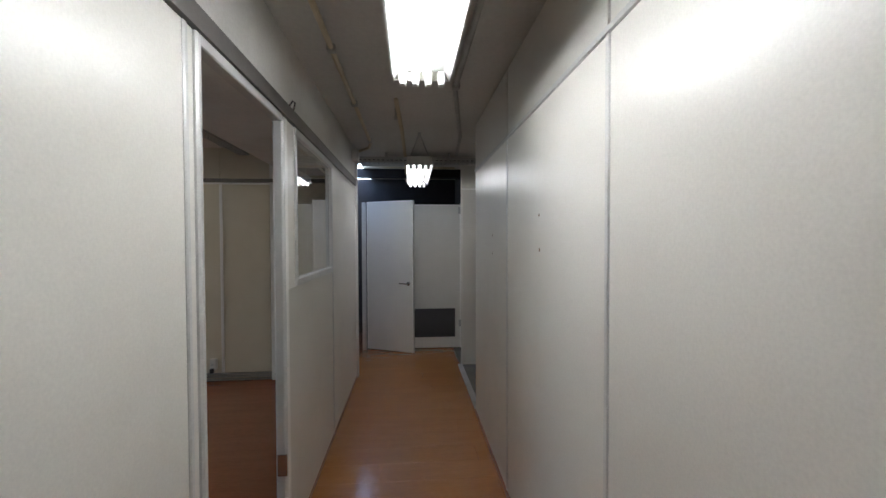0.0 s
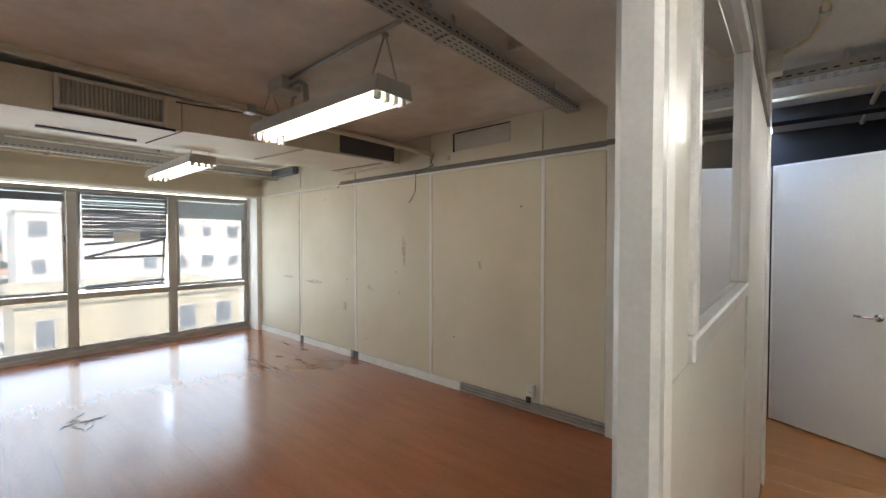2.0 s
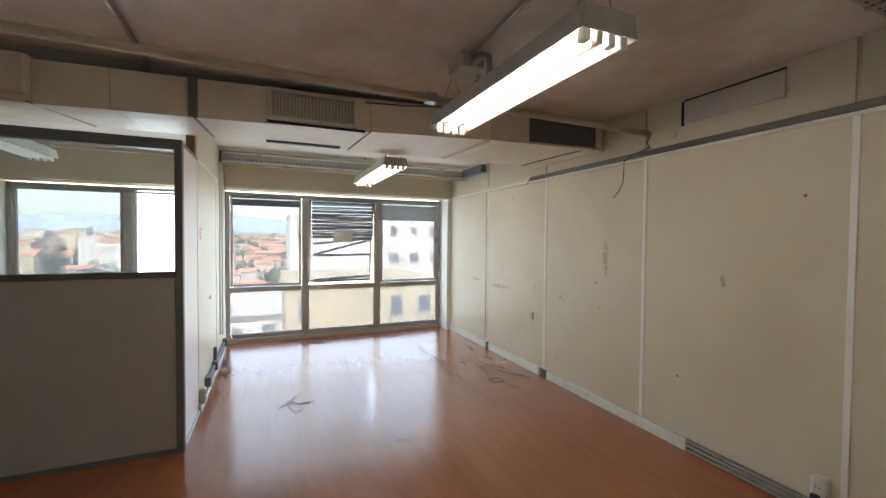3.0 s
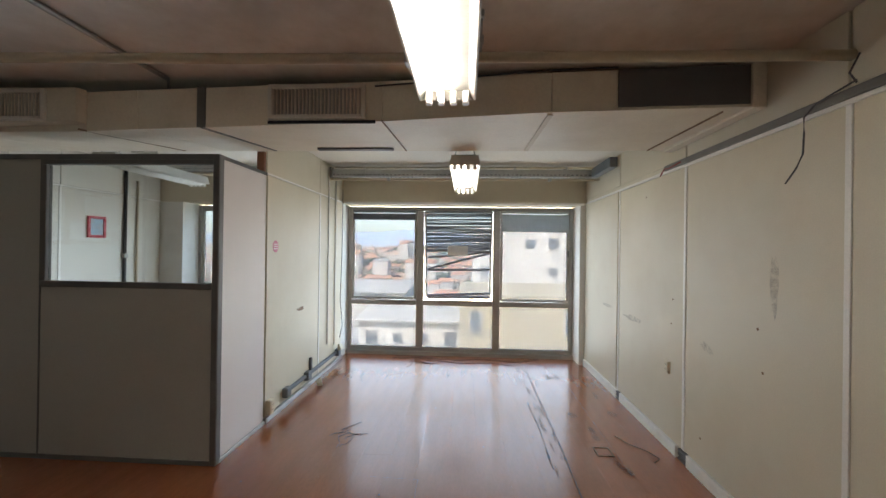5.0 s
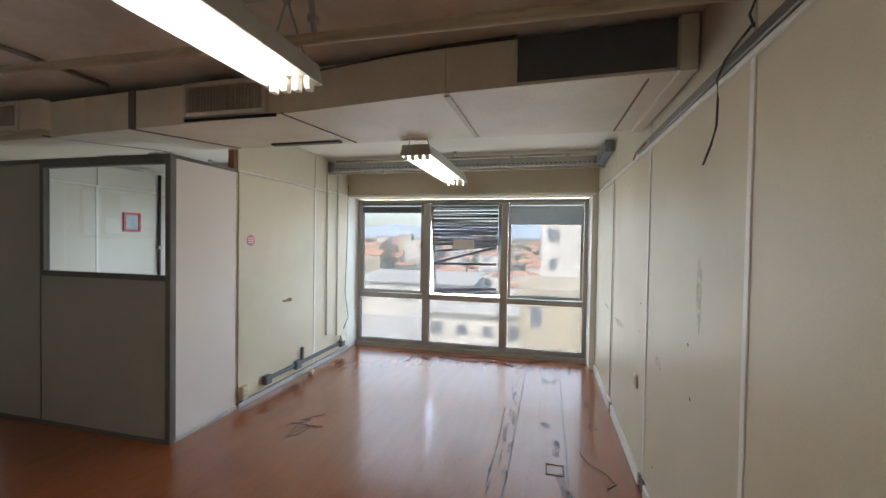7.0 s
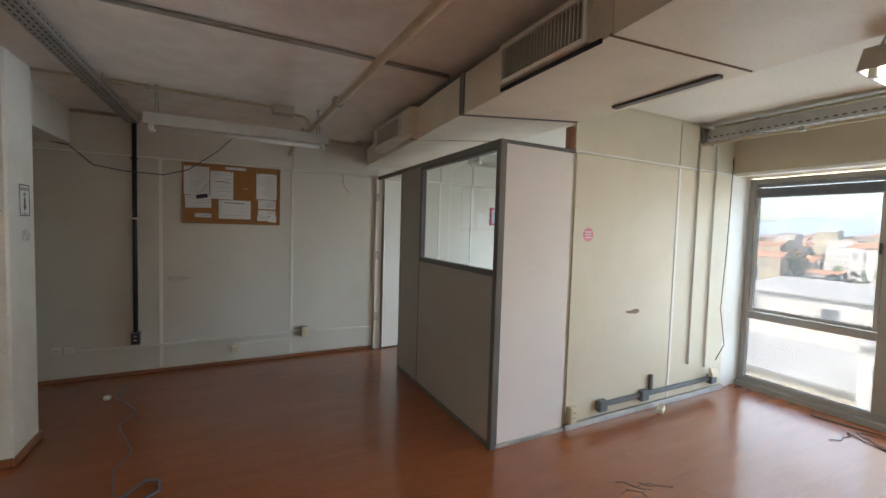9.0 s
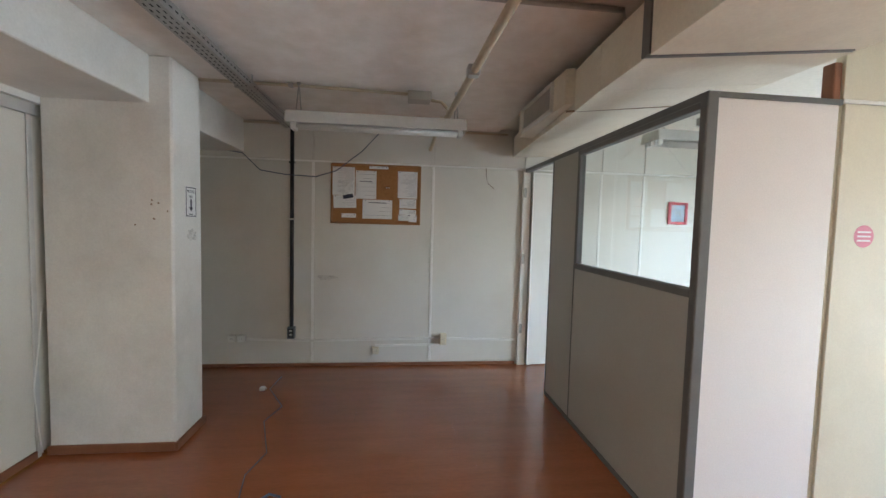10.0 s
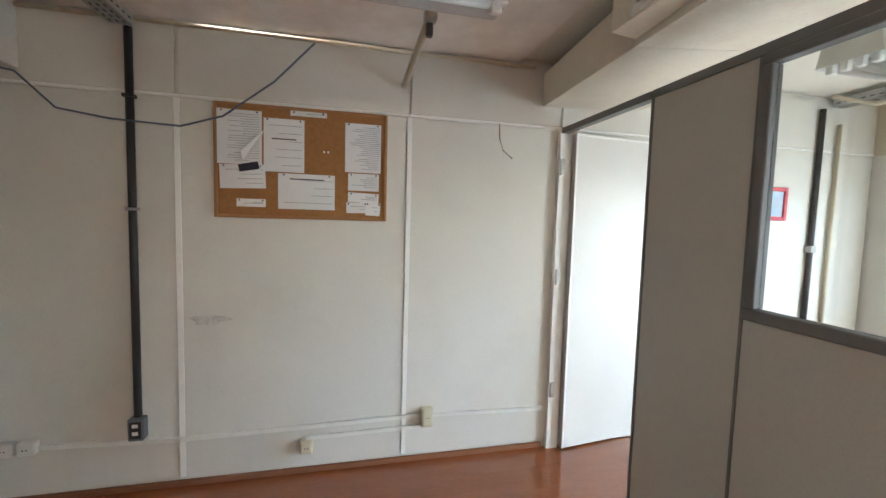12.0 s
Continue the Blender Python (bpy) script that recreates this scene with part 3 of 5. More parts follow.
G = "hung fluorescent fittings"
fluorescent("ceiling_light", "x", 3.25, -2.57, -1.26, 2.118, (1,), "white hung fluorescent fitting with one tube lit", G, TUBE_ON)
fluorescent("ceiling_light", "x", 3.32, -5.42, -3.98, 2.125, (1,), "short hung fluorescent fitting beside the window, one tube lit", G, TUBE_ON)
fluorescent("ceiling_light", "x", 0.295, -2.55, -1.295, 2.145, (), "unlit white hung fluorescent fitting near the notice board", G, TUBE_OLD, tubes=2)
fluorescent("ceiling_light", "x", 0.20, -5.35, -4.10, 2.18, (), "unlit hung fluorescent fitting in the office", G, TUBE_OLD)
fluorescent("ceiling_light", "y", 0.765, 0.80, 2.16, 2.145, (0, 1), "brightly lit hung corridor fluorescent fitting", G, TUBE_HOT)
fluorescent("ceiling_light", "y", 0.80, 4.08, 5.38, 2.14, (0, 1, 2), "lit hung fluorescent fitting by the corridor doors", G, TUBE_DIM)


# perforated cable trays
def tray(name, axis, c, a0, a1, z0, label, w=0.10, hgt=0.05, brackets=()):
    lo, hi = c - w / 2, c + w / 2
    box_of = (lambda p0, p1, q0, q1, r0, r1: B(p0, p1, q0, q1, r0, r1)) if axis == "x" else (lambda p0, p1, q0, q1, r0, r1: B(q0, q1, p0, p1, r0, r1))
    base = box_of(a0, a1, lo, hi, z0, z0 + 0.003)
    for x in (lo, hi - 0.003):
        o = box_of(a0, a1, x, x + 0.003, z0 + 0.003, z0 + hgt)
        me = bpy.data.meshes.new("t")
        o.to_mesh(me)
        o.free()
        base.from_mesh(me)
    t = thing(name, base, GALV, label, "cable tray")
    slots = bmesh.new()
    n = int((a1 - a0) / 0.05)
    for k in range(n):
        a = a0 + 0.02 + k * 0.05
        for j in range(3):
            q = lo + w * (0.22 + 0.28 * j)
            p = (a, a + 0.026, q - 0.004, q + 0.004, z0 - 0.0012, z0 - 0.0002) if axis == "x" else (q - 0.004, q + 0.004, a, a + 0.026, z0 - 0.0012, z0 - 0.0002)
            vs = [slots.verts.new(v) for v in ((p[0], p[2], p[4]), (p[1], p[2], p[4]), (p[1], p[3], p[4]), (p[0], p[3], p[4]))]
            slots.faces.new(vs)
        for q, d in ((lo, -0.0008), (hi, 0.0008)):
            pts = [(a, q + d, z0 + 0.02), (a + 0.026, q + d, z0 + 0.02), (a + 0.026, q + d, z0 + 0.028), (a, q + d, z0 + 0.028)]
            if axis == "y":
                pts = [(y, x, z) for x, y, z in pts]
            slots.faces.new([slots.verts.new(v) for v in pts])
    tagged(part("perforation", slots, DARK, t, "rows of dark slots"), kind="stuff")
    for a in brackets:
        part("bracket", box_of(a - 0.015, a + 0.015, lo - 0.006, hi + 0.006, z0 - 0.006, z0 - 0.002), GALV, t)
        for q in (lo - 0.006, hi + 0.003):
            part("bracket", box_of(a - 0.012, a + 0.012, q, q + 0.003, z0 - 0.002, H), GALV, t)
    return t


tray("cable_tray", "y", -1.02, -0.80, 4.84, 2.385, "galvanised perforated cable tray under the ceiling", brackets=(0.4, 2.0, 3.35, 4.4))
tray("cable_tray", "y", -5.66, 1.69, 4.87, 2.35, "galvanised perforated tray above the window", w=0.10, hgt=0.09, brackets=(2.1, 3.9, 4.5))
tray("cable_tray", "x", 5.05, 0.13, 2.6, 2.36, "galvanised cable tray crossing the corridor", w=0.12, hgt=0.06, brackets=(0.45, 1.15))
thing("tray_elbow", hexa(bmesh.new(), [(0.085, 4.99, 2.20), (0.085, 5.11, 2.20), (0.13, 5.11, 2.36), (0.13, 4.99, 2.36)], [(0.06, 4.99, 2.20), (0.06, 5.11, 2.20), (0.105, 5.11, 2.40), (0.105, 4.99, 2.40)]), GALV, "sloping galvanised tray end beside the wall post", "cable tray")
thing("tray_end_box", B(-5.60, -5.0, 4.79, 4.868, 2.345, 2.45, bev=0.004), GREYBOX, "grey box at the end of the tray", "junction box")
thing("tray_end_box", B(-5.72, -5.56, 1.682, 1.70, 2.32, 2.46, bev=0.004), DARKALU, "dark bracket at the end of the tray", "bracket")


def pipe(name, pts, r, m, label, category="pipe", clamps=()):
    p = thing(name, T(pts, r, 10), m, label, category, smooth=True)
    for x, y, z in clamps:
        part("clamp", B(x - r * 1.5, x + r * 1.5, y - r * 1.5, y + r * 1.5, z - r * 1.3, z + r * 1.3, bev=r * 0.3), GALV, p)
    return p


pipe("water_pipe", [(-2.49, 4.88, 2.28), (-2.50, 2.6, 2.30), (-2.44, 0.25, 2.315), (-2.43, 0.1, 2.315)], 0.022, PIPEM, "cream painted pipe hung below the ceiling", clamps=((-2.50, 3.1, 2.295), (-2.46, 1.15, 2.31)))
pipe("pipe_stub", [(-2.43, -0.20, 2.40), (-2.41, -0.52, 2.33), (-2.39, -0.868, 2.255)], 0.018, PIPEM, "cream pipe bending down at the wall", clamps=((-2.425, -0.30, 2.38),))
thing("pipe_hook", B(-2.44, -2.41, -0.335, -0.305, 2.30, 2.375, bev=0.006), LOUVRE, "small dark valve under a pipe end", "valve")
pipe("pipe_drop", [(-2.49, 3.385, 2.31), (-2.47, 3.385, 2.40), (-2.45, 3.385, H)], 0.012, GALV, "short threaded pipe hanger", "hanger", clamps=((-2.452, 3.385, 2.45), (-2.48, 3.385, 2.36)))
pipe("ceiling_conduit", [(-1.07, 1.59, 2.455), (-2.2, 1.585, 2.455), (-3.05, 1.58, 2.455), (-3.06, 1.58, 2.40)], 0.013, GALV, "thin grey conduit across the ceiling", "conduit")
pipe("ceiling_conduit", [(-0.685, 0.29, 2.45), (-1.4, 0.29, 2.45), (-2.13, 0.25, 2.45)], 0.011, PIPEM, "thin cream conduit below the ceiling", "conduit", clamps=((-1.3, 0.29, 2.45),))
pipe("ceiling_conduit", [(-2.30, 0.235, 2.42), (-2.38, 0.24, 2.41), (-2.42, 0.25, 2.37), (-2.43, 0.25, 2.32)], 0.011, PIPEM, "bent cream conduit at a box", "conduit")
thing("junction_box", B(-2.30, -2.13, 0.18, 0.29, 2.40, H, bev=0.006), DUST, "square ceiling junction box", "junction box")
pipe("ceiling_conduit", [(-0.97, 3.20, 2.455), (-1.7, 3.21, 2.455), (-2.2, 3.22, 2.455)], 0.011, GALV, "thin conduit along the ceiling", "conduit")
jb2 = thing("junction_box", B(-2.38, -2.20, 3.16, 3.30, 2.385, H, bev=0.006), DUST, "grey ceiling junction box above the light", "junction box")
pipe("flexible_conduit", [(-2.20, 3.23, 2.41), (-2.12, 3.24, 2.42), (-2.07, 3.25, 2.39), (-2.06, 3.25, 2.32), (-2.06, 3.25, 2.22)], 0.018, GALV, "ribbed flexible conduit bending to the light", "conduit")
pipe("beam_conduit", [(-0.90, 3.73, 2.43), (-0.75, 3.73, 2.43), (-0.56, 3.73, 2.43)], 0.018, PIPEM, "short cream pipe running into the beam", "pipe", clamps=((-0.87, 3.73, 2.43),))
pipe("wall_conduit", [(-0.63, 4.955, 2.10), (-0.63, 4.955, 1.04)], 0.013, WPLASTIC, "white vertical conduit in the wall recess", "conduit")
pipe("window_pipe", [(-5.58, 1.69, 2.315), (-5.58, 3.2, 2.31), (-5.58, 4.87, 2.315)], 0.014, PIPEM, "thin cream pipe above the window", "pipe", clamps=((-5.58, 2.4, 2.312), (-5.58, 4.3, 2.313)))
pipe("window_pipe", [(-5.74, 1.69, 2.485), (-5.74, 4.87, 2.485)], 0.012, PIPEM, "thin cream pipe at the ceiling", "pipe")

# main air duct: slightly skewed board box with seams, grilles and tape
duct = holder("air_duct", (-3.4, 2.0, 2.2), "cream board air duct hung below the ceiling", "air duct")


def duct_piece(y0, y1, x0, x1, z0, z1, t0, t1):
    """One section between two cuts: front corners below and above, and a fixed back."""
    return hexa(bmesh.new(),
                [(x0, y0, z0), (x0, y0, t0), (-3.96, y0, t0), (-3.96, y0, 2.255)],
                [(x1, y1, z1), (x1, y1, t1), (-3.96, y1, t1), (-3.96, y1, 2.255)])


# cuts along the duct: y, front x, lower z, upper z
DY = [(-0.87, -3.26, 2.215, 2.415), (0.10, -3.15, 2.18, 2.40), (1.06, -3.07, 2.155, 2.39), (1.40, -3.045, 2.16, 2.39), (1.80, -3.035, 2.165, 2.395), (2.86, -3.03, 2.195, 2.42), (3.79, -2.985, 2.225, 2.44), (4.86, -2.955, 2.238, 2.455)]
for (ya, xa, za, ta), (yb, xb_, zb_, tb) in zip(DY, DY[1:]):
    hpart("duct_section", duct_piece(ya + 0.002, yb - 0.002, xa, xb_, za, zb_, ta, tb), DUCTM, duct)
hpart("duct_step", hexa(bmesh.new(), [(-3.14, 0.12, 2.20), (-3.02, 0.14, 2.20), (-3.02, 1.04, 2.20), (-3.068, 1.06, 2.20)], [(-3.14, 0.12, 2.40), (-3.02, 0.14, 2.40), (-3.02, 1.04, 2.40), (-3.068, 1.06, 2.40)]), DUCTM, duct)
# Black filler added behind the duct top to keep that gap dark.
hpart("gap_shade_filler", B(-3.42, -3.40, -0.86, 4.84, 2.42, H - 0.002), DARK, duct, "added black filler standing in for shade in the gap above the duct")
hpart("dark_patch", hexa(bmesh.new(), [(-2.972, 4.135, 2.245), (-2.952, 4.79, 2.250), (-2.952, 4.79, 2.452), (-2.972, 4.135, 2.440)], [(-2.962, 4.135, 2.245), (-2.942, 4.79, 2.250), (-2.942, 4.79, 2.452), (-2.962, 4.135, 2.440)]), LOUVRE, duct, "dark grey patch on the duct")
hpart("end_collar", B(-3.90, -2.938, 4.80, 4.87, 2.228, 2.462, bev=0.004), DUCTM, duct, "cream board collar at the wall")
hpart("tape_band", B(-3.034, -3.026, 1.775, 1.825, 2.166, 2.40), DARKALU, duct, "dark tape band")
# Black strip drawn in place of the shadow below the grille.
hpart("grille_shade_strip", B(-3.028, -3.020, 2.20, 2.82, 2.182, 2.199), DARK, duct, "dark strip painted as shade under the grille")
for ys, zs, w, m in ((3.79, 2.225, 0.015, PIPEM), (1.81, 2.163, 0.008, DARKALU), (2.86, 2.195, 0.003, SCUFF), (1.06, 2.155, 0.003, SCUFF), (4.70, 2.236, 0.003, SCUFF)):
    hpart("seam_strip", hexa(bmesh.new(), [(-3.02, ys - w, zs - 0.006), (-3.02, ys + w, zs - 0.006), (-3.93, ys + w, 2.246), (-3.93, ys - w, 2.246)], [(-3.02, ys - w, zs + 0.004), (-3.02, ys + w, zs + 0.004), (-3.93, ys + w, 2.257), (-3.93, ys - w, 2.257)]), m, duct)


def grille(y0, y1, z0, z1, x, label):
    g = holder("air_grille", (x, (y0 + y1) / 2, z0), label, "air vent", "duct grilles")
    hpart("backing", B(x - 0.05, x - 0.035, y0 + 0.01, y1 - 0.01, z0 + 0.01, z1 - 0.01), DARK, g)
    b = 0.024
    for q in ((y0, y0 + b, z0, z1), (y1 - b, y1, z0, z1), (y0 + b, y1 - b, z0, z0 + b), (y0 + b, y1 - b, z1 - b, z1)):
        hpart("frame", B(x - 0.055, x + 0.010, *q, bev=0.003), GRILLE, g)
    n = int((y1 - y0 - 2 * b) / 0.021)
    for k in range(n):
        y = y0 + b + (k + 0.5) * (y1 - y0 - 2 * b) / n
        hpart("slat", B(x - 0.03, x + 0.001, y - 0.003, y + 0.003, z0 + b, z1 - b), SLATM, g)
    return g


grille(2.205, 2.765, 2.205, 2.40, -3.014, "cream metal air grille with upright slats on the duct")
grille(0.25, 0.86, 2.205, 2.39, -3.012, "dusty air grille on the duct step")
thing("duct_slot", B(-3.865, -3.82, 2.19, 2.775, 2.232, 2.262), LOUVRE, "narrow dark slot diffuser under the rear edge of the duct", "air vent")
thing("loose_board", B(-4.068, -4.03, 1.60, 1.66, 2.10, 2.27, bev=0.004), BROWNTRIM, "short brown wooden post above the end panel", "wood post")
v = thing("wall_vent", B(-2.19, -1.585, YR - 0.012, YR, 2.27, 2.425, bev=0.003), DUST, "flat beige cover plate high on the wall", "vent cover")
part("dark_edge", B(-2.205, -2.192, YR - 0.014, YR, 2.26, 2.43), DARK, v)
part("dark_edge", B(-2.19, -1.585, YR - 0.010, YR, 2.427, 2.436), DARK, v)

pipe("duct_cable", [(-3.008, 2.82, 2.385), (-3.0, 3.1, 2.40), (-2.99, 3.45, 2.43), (-2.965, 3.8, 2.445), (-2.955, 4.13, 2.45)], 0.005, CABLE, "dark cable lying along the top edge of the duct", "cable")
pipe("corner_cable", [(0.075, YB + 0.012, 2.08), (0.074, YB + 0.02, 1.5), (0.07, YB + 0.03, 0.8), (0.075, YB + 0.02, 0.3), (0.06, YB + 0.05, 0.06)], 0.005, BLUECABLE, "grey cable running down the wall corner", "cable")
pipe("column_cable", [(0.06, 0.66, 0.9), (0.055, 0.69, 0.7), (0.05, 0.74, 0.45), (0.055, 0.71, 0.2), (0.06, 0.68, 0.03)], 0.004, WPLASTIC, "thin pale cable bulging out beside the column", "cable")

# corridor ceiling runs
pipe("corridor_conduit", [(0.328, Y0, 2.435), (0.33, 2.2, 2.435), (0.335, 4.4, 2.435), (0.30, 4.6, 2.43), (0.19, 4.64, 2.40)], 0.014, PIPEM, "cream conduit along the corridor ceiling", "conduit", clamps=((0.33, 2.47, 2.435), (0.332, 3.28, 2.435), (0.335, 4.33, 2.435)))
thing("junction_box", B(0.122, 0.19, 4.60, 4.70, 2.30, 2.42, bev=0.006), DUST, "pale junction box high on the corridor wall", "junction box")
pipe("corridor_pipe", [(0.62, 3.2, 2.44), (0.645, 4.0, 2.44), (0.66, 5.2, 2.44), (0.66, 6.6, 2.38)], 0.016, PIPEM, "cream pipe along the corridor ceiling", "pipe")
pipe("corridor_pipe", [(1.0, Y0, 2.45), (1.0, 3.0, 2.45), (1.18, 4.2, 2.45), (1.24, 5.0, 2.45)], 0.016, GALV, "grey conduit beside the corridor wall", "conduit", clamps=((1.0, 2.95, 2.45),))
pipe("pipe_hanger", [(0.61, 3.45, 2.38), (0.61, 3.45, H)], 0.008, GALV, "small threaded hanger on the corridor ceiling", "hanger", clamps=((0.61, 3.45, 2.39),))
pipe("cross_pipe", [(0.12, 5.55, 2.40), (1.28, 5.55, 2.40)], 0.012, PIPEM, "thin pipe across the corridor end", "pipe")


# ---- doors ----
def lever(par, y, z, m=CHROME):
    part("handle", T([(0.02, y, z), (0.06, y, z), (0.065, y - 0.05, z), (0.065, y - 0.11, z)], 0.009), m, par, "chrome lever handle", True)
    part("rose", T([(0.018, y, z), (0.027, y, z)], 0.026, 12), m, par, "", True)


def door(name, hinge, yaw, width, height, label, with_lever=True, louvre=False, m=DOORM):
    d = tagged(new(name), label, "door", kind="structure")
    d.matrix_basis = pose(*hinge, 0, 0, yaw)
    part("leaf", B(-0.0175, 0.0175, 0, width, 0.012, height, bev=0.002), m, d)
    for q in ((0.0, 0.014, 0.012, height), (width - 0.014, width, 0.012, height), (0.014, width - 0.014, height - 0.014, height)):
        part("edge_strip", B(-0.0195, 0.0195, q[0], q[1], q[2], q[3]), ALUW, d)
    if with_lever:
        lever(d, width - 0.07, 0.92)
        part("handle", T([(-0.02, width - 0.07, 0.92), (-0.06, width - 0.07, 0.92), (-0.065, width - 0.18, 0.92)], 0.009), CHROME, d, "chrome lever handle", True)
    if louvre:
        y0, y1, z0, z1 = width * 0.16, width * 0.9, 0.16, 0.55
        g = part("vent_frame", B(0.018, 0.026, y0, y1, z0, z1), LOUVRE, d, "dark louvred vent")
        n = 14
        for k in range(n):
            z = z0 + 0.015 + k * (z1 - z0 - 0.03) / n
            part("slat", B(0.026, 0.034, y0 + 0.015, y1 - 0.015, z, z + 0.012), LOUVRE, g)
    return d


# leaf standing open into the corridor: from its hinge to the free edge
hx, hy, fx, fy = 0.13, 6.02, 0.755, 5.72
door("door_1", (hx, hy, 0), math.degrees(math.atan2(-(fx - hx), fy - hy)), math.hypot(fx - hx, fy - hy), 2.01, "open off-white laminate door with a lever handle")
door("door_2", (1.40, 5.97, 0), 90, 0.80, 1.975, "closed off-white door with a dark louvred vent", False, True).matrix_basis = pose(0.60, 5.97, 0, 0, 0, -90)
struct("door_jamb", B(1.40, 1.44, 5.93, 6.02, 0, 2.0), ALU, "dull metal door jamb", "door frame")
struct("door_jamb_2", B(0.06, 0.11, 5.95, 6.05, 0, 2.0), ALU, "dull metal door jamb", "door frame")
dh = bpy.data.objects["door_2"]
for z in (0.3, 1.85):
    part("hinge", B(0.018, 0.03, 0.80 - 0.03, 0.80 + 0.01, z, z + 0.09), GALV, dh)
# office door, swung in against the end wall
door("door_3", (XP - 0.06, -0.83, 0), 97, 0.78, 2.06, "white laminate office door standing open", False)
struct("door_jamb_3", B(XP - 0.05, XP + 0.03, YB, YB + 0.035, 0, 2.06), ALUW, "pale metal jamb of the office doorway", "door frame")
for z in (0.35, 1.1, 1.8):
    thing("door_hinge", B(XP - 0.005, XP + 0.02, YB + 0.036, YB + 0.046, z, z + 0.1), GALV, "small steel hinge on the office door jamb", "hinge", "office door hinges")

# ---- notice board on the end wall ----
cork = holder("notice_board", (-1.85, YB, 1.48), "cork notice board in a thin wooden frame", "notice board")
X0, X1, Z0, Z1 = -2.30, -1.395, 1.478, 2.082
hpart("board", B(X0 + 0.016, X1 - 0.016, YB + 0.004, YB + 0.014, Z0 + 0.016, Z1 - 0.016), CORK, cork)
for q in ((X0, X0 + 0.017, Z0, Z1), (X1 - 0.017, X1, Z0, Z1), (X0 + 0.017, X1 - 0.017, Z0, Z0 + 0.017), (X0 + 0.017, X1 - 0.017, Z1 - 0.017, Z1)):
    hpart("frame", B(q[0], q[1], YB + 0.003, YB + 0.022, q[2], q[3], bev=0.003), WOODF, cork)


def sheet(u0, v0, u1, v1, lines, label, title=0, tilt=0.0, curl=0.0):
    """A pinned paper; u from the board's corner beside the black conduit, v down from its top, as shares of its size."""
    w, h = (u1 - u0) * 0.905, (v1 - v0) * 0.604
    cx, cz = X1 - (u0 + u1) / 2 * 0.905, Z1 - (v0 + v1) / 2 * 0.604
    p = new("paper_sheet")
    tagged(p, label, "paper", "papers on the notice board")
    p.matrix_basis = pose(cx, YB + 0.0165, cz, 0, tilt, 0)
    bm = bmesh.new()
    n = 8
    g0 = []
    for i in range(n + 1):
        s = i / n
        lift = 0.0022 * math.sin(s * math.pi) + curl * max(0, s - 0.6) ** 2
        g0.append([bm.verts.new((-w / 2 + w * s, d + lift, z)) for d, z in ((0, -h / 2), (0, h / 2), (-0.0006, h / 2), (-0.0006, -h / 2))])
    for a, b in zip(g0, g0[1:]):
        for k in range(4):
            bm.faces.new((a[k], b[k], b[(k + 1) % 4], a[(k + 1) % 4]))
    bm.faces.new(g0[0])
    bm.faces.new(g0[-1][::-1])
    bmesh.ops.recalc_face_normals(bm, faces=bm.faces)
    part("leaf", bm, PAPER, p)
    if lines:
        bm = bmesh.new()
        rnd = random.Random(int(u0 * 1000 + v0 * 77))
        for k in range(lines):
            z = h / 2 - 0.015 - (k + 0.5) * (h - 0.03) / lines
            a, b = -w / 2 + 0.012, -w / 2 + 0.012 + (w - 0.03) * rnd.uniform(0.35, 1.0)
            t = 0.0012
            bm.faces.new([bm.verts.new(v) for v in ((a, 0.0030, z - t), (b, 0.0030, z - t), (b, 0.0030, z + t), (a, 0.0030, z + t))])
        part("print_block", bm, INK, p, "illegible grey lines of print")
    if title:
        part("title_bar", B(-w * 0.3, w * 0.3, 0.003, 0.0034, h * title - 0.003, h * title + 0.003), INKB, p)
    for x in (-w * 0.4, w * 0.4):
        part("pin", B(x - 0.004, x + 0.004, 0.001, 0.008, h / 2 - 0.012, h / 2 - 0.004, bev=0.001), INKB, p)
    return p


sheet(0.02, 0.06, 0.26, 0.53, 20, "printed white page pinned to the cork", curl=0.05)
sheet(0.27, 0.11, 0.50, 0.58, 6, "white notice with a short heading pinned to the cork", title=0.12)
sheet(0.74, 0.10, 0.96, 0.55, 22, "densely printed white page pinned to the cork")
sheet(0.03, 0.53, 0.28, 0.74, 4, "half sheet of white paper pinned to the cork", tilt=2)
sheet(0.35, 0.59, 0.68, 0.91, 4, "blank landscape form pinned to the cork", title=0.35)
sheet(0.76, 0.56, 0.95, 0.72, 6, "small printed slip pinned to the cork")
sheet(0.76, 0.74, 0.95, 0.83, 3, "small receipt pinned to the cork", tilt=-2)
sheet(0.75, 0.83, 0.88, 0.93, 2, "small white slip pinned to the cork", tilt=1)
sheet(0.87, 0.83, 0.96, 0.95, 2, "greyish folded slip pinned to the cork", tilt=-3)
sheet(0.42, 0.03, 0.63, 0.075, 1, "narrow paper label at the board's top")
sheet(0.12, 0.83, 0.28, 0.90, 2, "narrow paper label pinned low on the board")
tg = thing("paper_tag", B(-0.050, 0.050, 0.0, 0.006, -0.020, 0.020, bev=0.001), INKB, "dark folded tag clipped over a page", "tag")
tg.matrix_basis = pose(X1 - 0.19 * 0.905, YB + 0.022, Z1 - 0.548 * 0.604, 0, 12, 0)
part("white_edge", B(-0.054, 0.054, -0.001, 0.005, 0.0202, 0.030), PAPER, tg)
part("white_edge", B(-0.054, 0.054, -0.001, 0.005, -0.027, -0.0202), PAPER, tg)
flap = [(0.28, 0.21, 0.020), (0.235, 0.35, 0.034), (0.16, 0.50, 0.030), (0.15, 0.42, 0.040)]
